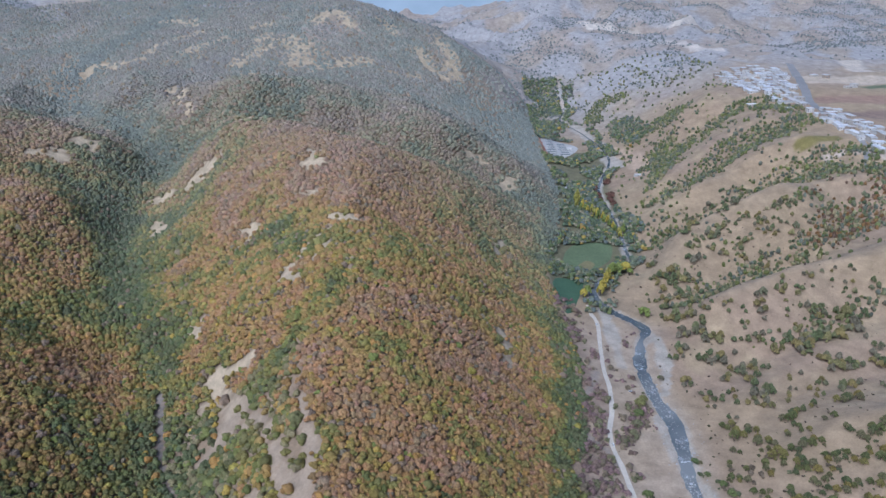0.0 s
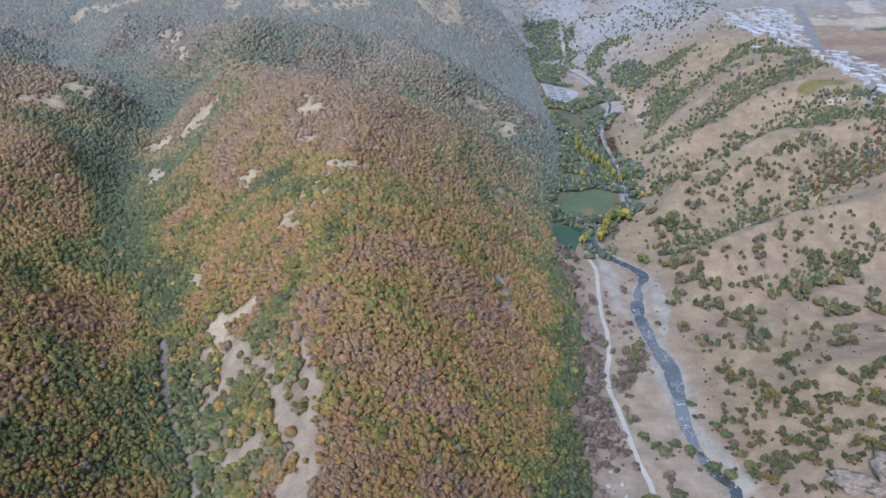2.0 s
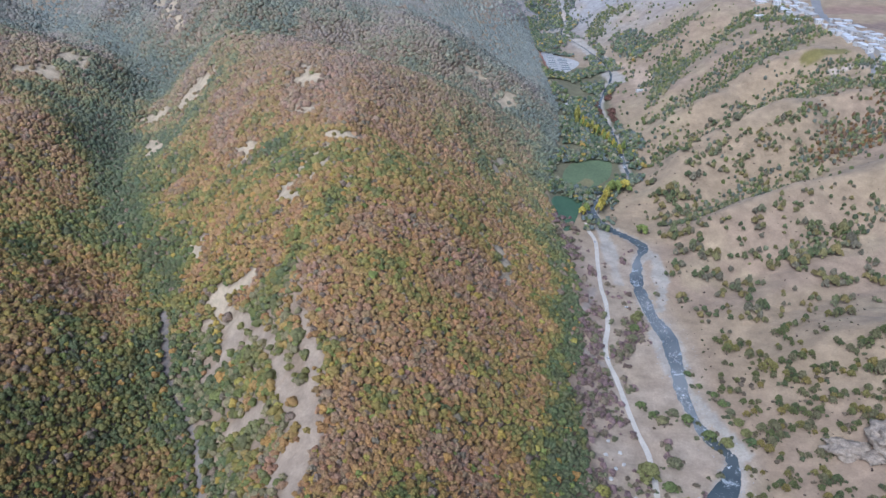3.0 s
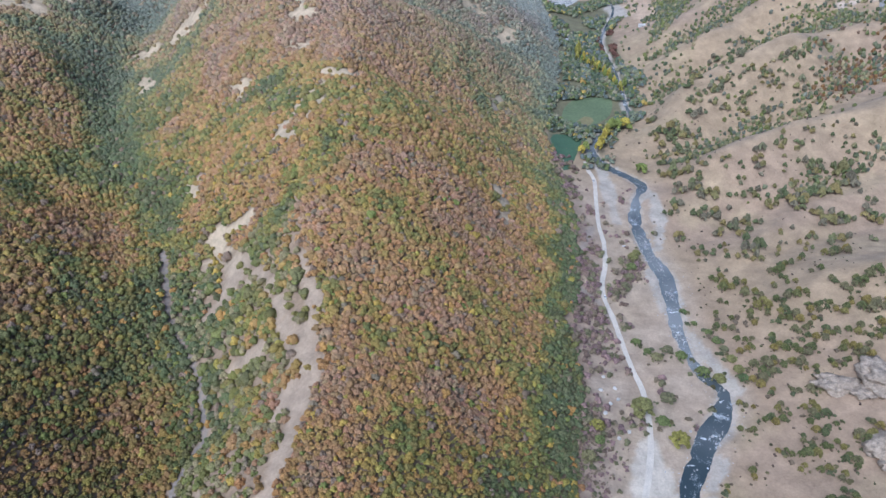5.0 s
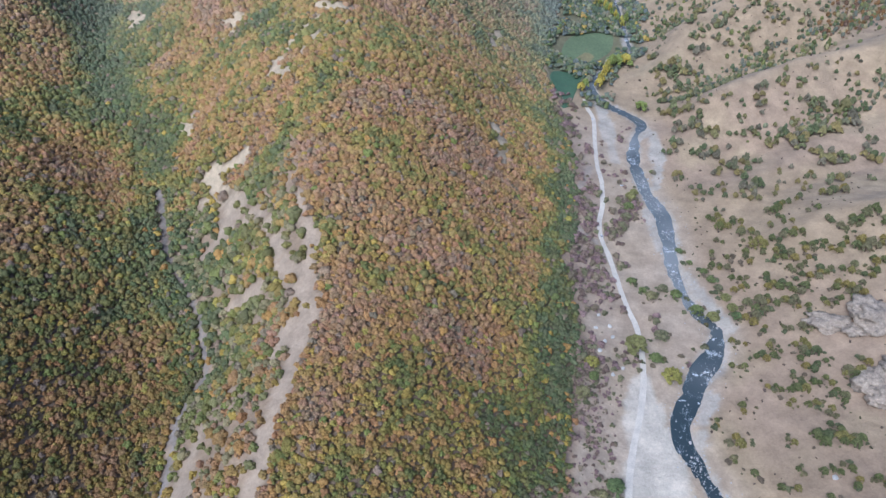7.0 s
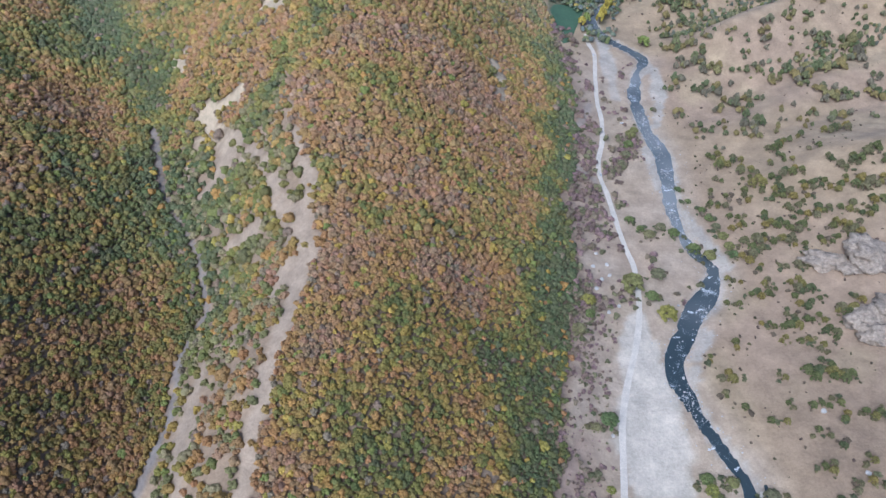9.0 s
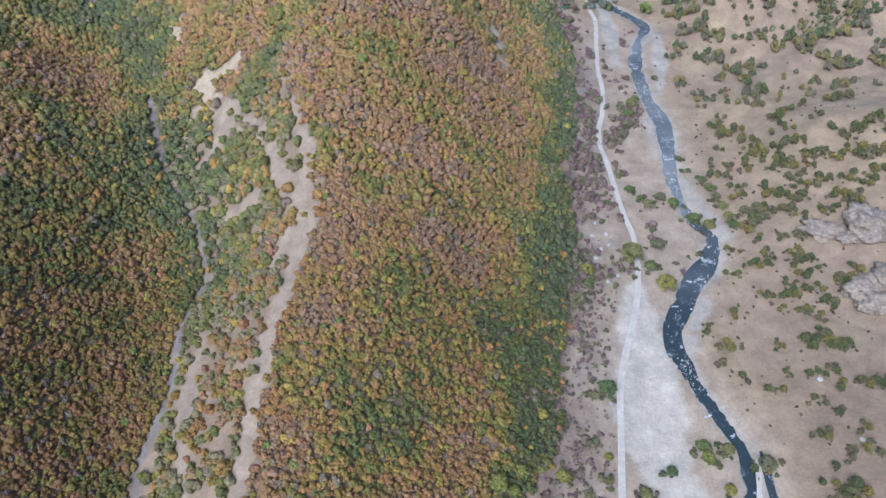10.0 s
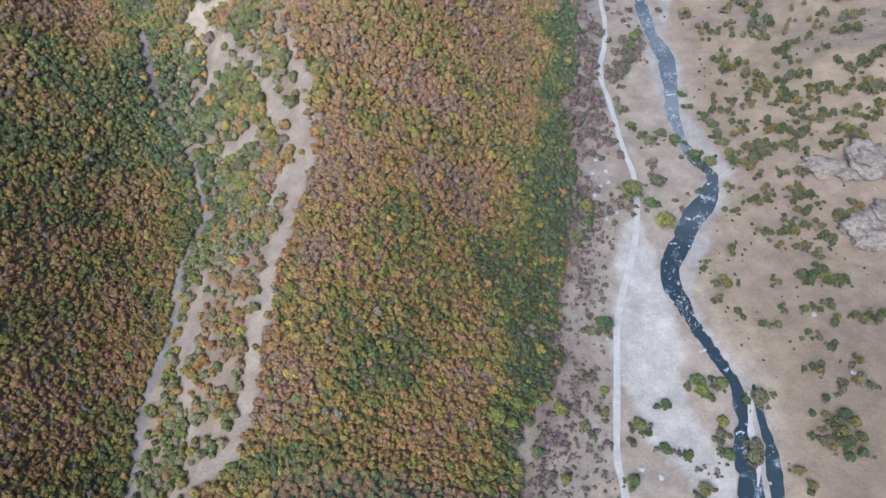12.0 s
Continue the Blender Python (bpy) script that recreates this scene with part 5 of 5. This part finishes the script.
RIFFLES = [(178, 314, 14), (176, 229, 8), (184, 215, 8), (190, 197, 8), (194, 340, 12), (217, 374, 8), (209, 410, 7), (204, 450, 7), (206, 477, 9), (183, 169, 6), (185, 140, 17)]

# ---- mountains at the end of the valley ----
bx, by = np.meshgrid(np.linspace(-2200, 3000, 110), np.linspace(0, 700, 12))
ridge = 640 + 130 * bumps(bx[0], bx[0] * 0.3, 500, 4, 31)
bz = (by / 700) ** 0.8 * ridge[None] * (1 + 0.1 * bumps(bx, by * 2, 160, 4, 32)) + 20
ids = np.arange(bx.size).reshape(bx.shape)
q = np.stack([ids[:-1, :-1], ids[:-1, 1:], ids[1:, 1:], ids[1:, :-1]], -1).reshape(-1, 4)
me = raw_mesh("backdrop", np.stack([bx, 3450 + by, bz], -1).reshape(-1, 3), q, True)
me.materials.append(far_haze)
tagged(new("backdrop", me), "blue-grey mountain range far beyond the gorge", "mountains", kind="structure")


# ---- rocks ----
def rock_mesh(name, rng_, mat, rugged=0.3, flat=0.7, layers=True):
    """A weathered rock one unit in radius, with ledges."""
    bm = bmesh.new()
    bmesh.ops.create_icosphere(bm, subdivisions=4 if layers else 2, radius=1.0)
    off = Vector(rng_.uniform(-50, 50, 3))
    for v in bm.verts:
        p = v.co.copy()
        k = 1 + rugged * noise.fractal(p * 1.5 + off, 0.75, 2.1, 6) + rugged * 0.5 * abs(noise.noise(p * 2.6 + off))
        if layers:
            k += 0.05 * math.sin(9 * (p.z + 0.35 * p.x) + 3 * noise.noise(p * 2 + off))
        v.co = Vector((p.x * k, p.y * k, max(p.z * k, -0.5) * flat))
    me_ = bpy.data.meshes.new(name)
    bm.to_mesh(me_)
    bm.free()
    me_.polygons.foreach_set("use_smooth", np.full(len(me_.polygons), layers))
    me_.materials.append(mat)
    return me_


rock_rng = np.random.RandomState(61)
for x, y, sx, sy, sz, turn in ((299, 371, 17, 9, 11, -10), (325, 370, 15, 15, 16, 20), (312, 360, 10, 6, 5, 0), (303, 314, 13, 10, 12, 15), (306, 300, 14, 9, 11, -5), (321, 318, 12, 13, 13, 0)):
    ob = tagged(new("rock_outcrop", rock_mesh("rock_outcrop", rock_rng, limestone, 0.5, 0.55)), "pale weathered limestone outcrop on the slope", "rock", "limestone outcrops")
    ob.matrix_world = pose(x, y, float(land(x, y)[0]) + 1.0, 0, 0, turn) @ Matrix.Diagonal((sx, sy, sz, 1))
small = [rock_mesh("boulder", rock_rng, pale_stone, 0.25, 0.7, False) for _ in range(5)]
for x, y in ((128, 397), (135, 386), (123, 382), (135, 374), (128, 369), (122, 359), (137, 344), (128, 337), (121, 151), (132, 146), (113, 236), (255, 200), (248, 245)):
    ob = tagged(new("boulder", small[rock_rng.randint(5)]), "pale round boulder lying on the valley floor", "boulder", "boulders of the valley floor")
    ob.matrix_world = pose(x, y, float(land(x, y)[0]) + 0.35, 0, 0, rock_rng.uniform(0, 360)) @ Matrix.Diagonal((*rock_rng.uniform(1.3, 1.9, 3), 1))


SIDE_CHANNEL = [(199, 201, 1.5), (199, 190, 4), (198, 175, 5), (198, 160, 5), (196, 148, 6), (194, 133, 6), (189, 110, 7), (185, 90, 7)]
bar = ribbon("gravel_bar", [(196, 197, 1.5), (194, 187, 3.6), (190, 172, 3.4), (189, 159, 4.6), (188, 147, 3.2), (185, 138, 1.2)], gravel_road, step=1.5, across=4, level=lambda c_: water_level(c_) + 0.25, wobble=0.45)
tagged(ribbon("water", SIDE_CHANNEL, water, lift=0.2, step=2.0, across=4, wobble=0.3), "dark side arm of the river behind the gravel bar", "river", kind="structure")
tagged(bar, "narrow grey gravel bar in the middle of the river", "gravel bar", kind="structure")


def river_stones():
    """Countless stones in and beside the river."""
    r_ = np.random.RandomState(63)
    x, y = scatter(140, 250, 100, 640, 1.7, r_)
    d = far_from(x, y, RIVER_LINE[:, :2])
    wide = np.interp(y, course_sorted[:, 1], course_sorted[:, 2])
    rapid = smooth(0.2, 0.5, bumps(x, y, 34, 2, 30))
    dens = (0.06 + 0.45 * rapid) * (d < wide * 0.55 + 1) + 0.035 * (d < wide * 0.5 + 12) * (d > wide * 0.5 + 1)
    keep_ = r_.uniform(0, 1, len(x)) < dens
    x, y = x[keep_], y[keep_]
    z = land(x, y) + 0.1 + 0.85 * smooth(6.5, 3.5, d[keep_])
    r = r_.uniform(0.2, 0.6, len(x)) * (1 + (r_.uniform(0, 1, len(x)) < 0.08))
    v = ICO_V[None] * (1 + r_.uniform(-0.25, 0.25, (len(x), len(ICO_V), 1))) * r[:, None, None] * np.array([1, 1, 0.75])
    v = v + np.stack([x, y, z], -1)[:, None]
    f = ICO_F[None] + (np.arange(len(x)) * len(ICO_V))[:, None, None]
    me_ = raw_mesh("river_stones", v.reshape(-1, 3), f.reshape(-1, 3))
    me_.materials.append(boulder_stone)
    tagged(new("river_stones", me_), "pale stones and boulders in the shallow river", "stones", kind="stuff")


river_stones()


def riffle(x, y, wide, k):
    """White water across the stream: many ragged flecks of foam along a bent, broken line."""
    r_ = np.random.RandomState(700 + k)
    n_ = int(wide * 5)
    u_ = r_.uniform(-0.5, 0.5, n_)
    u_ = u_[bumps(u_ * wide + 70 * k, u_ * 0, 5, 2, 37) > -0.25]
    X = x + u_ * wide
    Y = y + 2.2 * bumps(u_ * wide + 50 * k, u_ * 0, 8, 2, 35) + r_.normal(0, 0.45, len(u_)) - 2.0 * u_ ** 2 * 4 * (k % 2)
    level = float(water_level(RIVER_LINE[np.argsort(np.hypot(RIVER_LINE[:, 0] - x, RIVER_LINE[:, 1] - y))[:1]])[0])
    r = r_.uniform(0.12, 0.55, len(u_))
    v = ICO_V[None] * (1 + r_.uniform(-0.35, 0.35, (len(u_), len(ICO_V), 1))) * r[:, None, None] * np.array([1.5, 0.9, 0.4])
    v = v + np.stack([X, Y, np.full(len(u_), level + 0.08)], -1)[:, None]
    f = ICO_F[None] + (np.arange(len(u_)) * len(ICO_V))[:, None, None]
    me_ = raw_mesh("white_water", v.reshape(-1, 3), f.reshape(-1, 3))
    me_.materials.append(foam_white)
    tagged(new("white_water", me_), "ragged broken line of white foam across the river", "riffle", kind="stuff")


for k, (x, y, wide) in enumerate(RIFFLES):
    riffle(x, y, wide, k)


# ---- the village on the plateau ----
def house(w, d, h, floors):
    """A flat-roofed village house: walls, roof slab, door and windows."""
    root = tagged(new("village_house"), "pale flat-roofed village house on the plateau", "house", "houses of the village")
    part("wall", box(bmesh.new(), -w / 2, w / 2, -d / 2, d / 2, -2.5, h, 0.05), plaster, root)
    bm = box(bmesh.new(), -w / 2 - 0.5, w / 2 + 0.5, -d / 2 - 0.5, d / 2 + 0.5, h, h + 0.3, 0.04)
    box(bm, -w / 4, w / 8, -d / 5, d / 6, h + 0.3, h + 0.9, 0.04)
    part("roof", bm, roof_sheet, root, "pale sheet roof")
    part("door", box(bmesh.new(), -0.55, 0.55, -d / 2 - 0.06, -d / 2 + 0.02, 0, 2.1, 0.01), door_paint, root)
    for f_ in range(floors):
        for x in (-w * 0.32, w * 0.32):
            part("window", box(bmesh.new(), x - 0.75, x + 0.75, -d / 2 - 0.05, -d / 2 + 0.03, 1.0 + 3.0 * f_, 2.3 + 3.0 * f_), glass, root)
    return root


kinds = [house(13, 9, 3.6, 1), house(17, 10, 3.8, 1), house(11, 10, 6.6, 2), house(22, 11, 4.2, 1)]
used = [False] * 4
vrng = np.random.RandomState(65)


def settle(x, y, turn):
    k = vrng.choice(4, p=(0.38, 0.3, 0.2, 0.12))
    m = pose(x, y, float(land(x, y)[0]) + 0.2, 0, 0, turn)
    if used[k]:
        copy_thing(kinds[k], m)
    else:
        kinds[k].matrix_world, used[k] = m, True


for k in range(9):                                     # rows of houses either side of the lanes
    for j in range(24):
        x, y = 612 + k * 15.5 + (k // 2) * 5, 1262 + j * 14.5
        right_end = np.interp(y, (1262, 1340, 1420, 1500, 1600), (655, 672, 700, 722, 752))
        left_end = np.interp(y, (1262, 1300, 1380, 1600), (640, 622, 612, 606))
        if left_end < x < right_end and vrng.uniform() < 0.86:
            settle(x + vrng.uniform(-1.5, 1.5), y + vrng.uniform(-2, 2), vrng.choice((0, 90, 180, 4)) + vrng.uniform(-6, 6))
for j in range(22):                                    # the lower quarter along the road
    y = 985 + j * 10.5
    for off in (-16, 6, 24):
        if vrng.uniform() < (0.85 if off != 24 else 0.45):
            settle(np.interp(y, (985, 1100, 1210), (650, 655, 652)) + off + vrng.uniform(-4, 4), y + vrng.uniform(-3, 3), vrng.choice((0, 90)) + vrng.uniform(-12, 12))
for x, y in ((612, 1240), (585, 1330), (800, 1400), (818, 1412), (806, 1500), (790, 1520)):
    settle(x, y, 10)
tagged(ribbon("road", [(790, 1640, 16), (750, 1500, 17), (705, 1380, 17), (668, 1270, 14), (650, 1190, 9), (634, 1060, 8), (618, 1000, 7), (600, 960, 5)], asphalt, lift=0.5, step=10.0),
       "wide pale road through the village", "road", kind="structure")


# ---- fish farm ----
def trout_tank(length, wide):
    root = tagged(new("fish_tank"), "long concrete fish tank of the riverside farm", "tank", "tanks of the fish farm")
    for x0, x1, y0, y1 in ((-length / 2, length / 2, -wide / 2, -wide / 2 + 0.4), (-length / 2, length / 2, wide / 2 - 0.4, wide / 2),
                           (-length / 2, -length / 2 + 0.4, -wide / 2 + 0.4, wide / 2 - 0.4), (length / 2 - 0.4, length / 2, -wide / 2 + 0.4, wide / 2 - 0.4)):
        part("tank_wall", box(bmesh.new(), x0, x1, y0, y1, -2.0, 1.3, 0.05), concrete, root)
    part("water", box(bmesh.new(), -length / 2 + 0.4, length / 2 - 0.4, -wide / 2 + 0.4, wide / 2 - 0.4, -2.0, 0.9), tank_water, root, "dark still water")
    return root


patch("farm_yard", [(205, 1345), (208, 1490), (250, 1482), (285, 1432), (240, 1360)], concrete, "pale concrete yard of the fish farm", 0.5)
tank = None
for row, x0 in ((0, 222), (1, 248)):
    for j in range(10 if row == 0 else 7):
        x, y = x0, 1372 + j * 11 + row * 14
        m = pose(x, y, float(land(x, y)[0]) + 0.6, 0, 0, 4)
        if tank is None:
            tank = trout_tank(20, 6)
            tank.matrix_world = m
        else:
            copy_thing(tank, m)
wall_ = tagged(new("farm_wall"), "reddish brick wall and gate pillars of the fish farm", "wall")
wall_.matrix_world = pose(206, 1420, float(land(206, 1420)[0]))
part("wall", box(bmesh.new(), -0.8, 0.8, -68, 68, -4, 4.5, 0.05), brick_wall, wall_)
for y in (-66, -30, 10, 45, 66):
    part("pillar", box(bmesh.new(), -1.4, 1.4, y - 1.2, y + 1.2, -4, 6.2, 0.08), brick_wall, wall_)
for x, y, turn in ((262, 1425, 8), (215, 1164, 30), (343, 1189, 10)):
    sh = tagged(new("farm_shed"), "small white-roofed shed near the river", "shed", "sheds of the valley")
    sh.matrix_world = pose(x, y, float(land(x, y)[0]), 0, 0, turn)
    part("wall", box(bmesh.new(), -5, 5, -3.5, 3.5, -1.5, 3.2, 0.05), plaster, sh)
    bm = bmesh.new()
    verts = [bm.verts.new(p) for p in ((-5.6, -4.1, 3.2), (5.6, -4.1, 3.2), (5.6, 4.1, 3.2), (-5.6, 4.1, 3.2), (-5.6, 0, 4.6), (5.6, 0, 4.6))]
    for f_ in ((0, 1, 5, 4), (2, 3, 4, 5), (0, 4, 3), (1, 2, 5), (0, 3, 2, 1)):
        bm.faces.new([verts[i] for i in f_])
    part("roof", bm, roof_sheet, sh, "white sheet gable roof")
    part("door", box(bmesh.new(), -0.6, 0.6, -3.56, -3.48, 0, 2.1, 0.01), door_paint, sh)


# ---- cars on the track ----
def car():
    root = tagged(new("car"), "small white car parked on the gravel track", "car", "cars on the track")
    bm = box(bmesh.new(), -0.82, 0.82, -2.1, 2.1, 0.32, 0.85, 0.14)
    part("body", bm, car_paint, root)
    bm = bmesh.new()
    lo = [bm.verts.new(p) for p in ((-0.76, -1.5, 0.84), (0.76, -1.5, 0.84), (0.76, 0.95, 0.84), (-0.76, 0.95, 0.84))]
    hi = [bm.verts.new(p) for p in ((-0.62, -1.1, 1.42), (0.62, -1.1, 1.42), (0.62, 0.35, 1.42), (-0.62, 0.35, 1.42))]
    for i in range(4):
        bm.faces.new((lo[i], lo[(i + 1) % 4], hi[(i + 1) % 4], hi[i]))
    part("window", bm, glass, root, "dark glass all round")
    part("roof", box(bmesh.new(), -0.64, 0.64, -1.12, 0.37, 1.4, 1.47, 0.03), car_paint, root)
    for x in (-0.78, 0.78):
        for y in (-1.3, 1.3):
            bm = bmesh.new()
            bmesh.ops.create_cone(bm, cap_ends=True, segments=16, radius1=0.32, radius2=0.32, depth=0.2, matrix=Matrix.Translation((x, y, 0.32)) @ Matrix.Rotation(radians(90), 4, "Y"))
            part("wheel", bm, rubber, root, "black tyre")
    return root


first_car = car()
first_car.matrix_world = pose(149, 497, float(land(149, 497)[0]) + 0.14, 0, 0, 8)
copy_thing(first_car, pose(176, 704, float(land(176, 704)[0]) + 0.14, 0, 0, -10))
copy_thing(first_car, pose(183, 574, float(land(183, 574)[0]) + 0.02, 0, 0, 60))
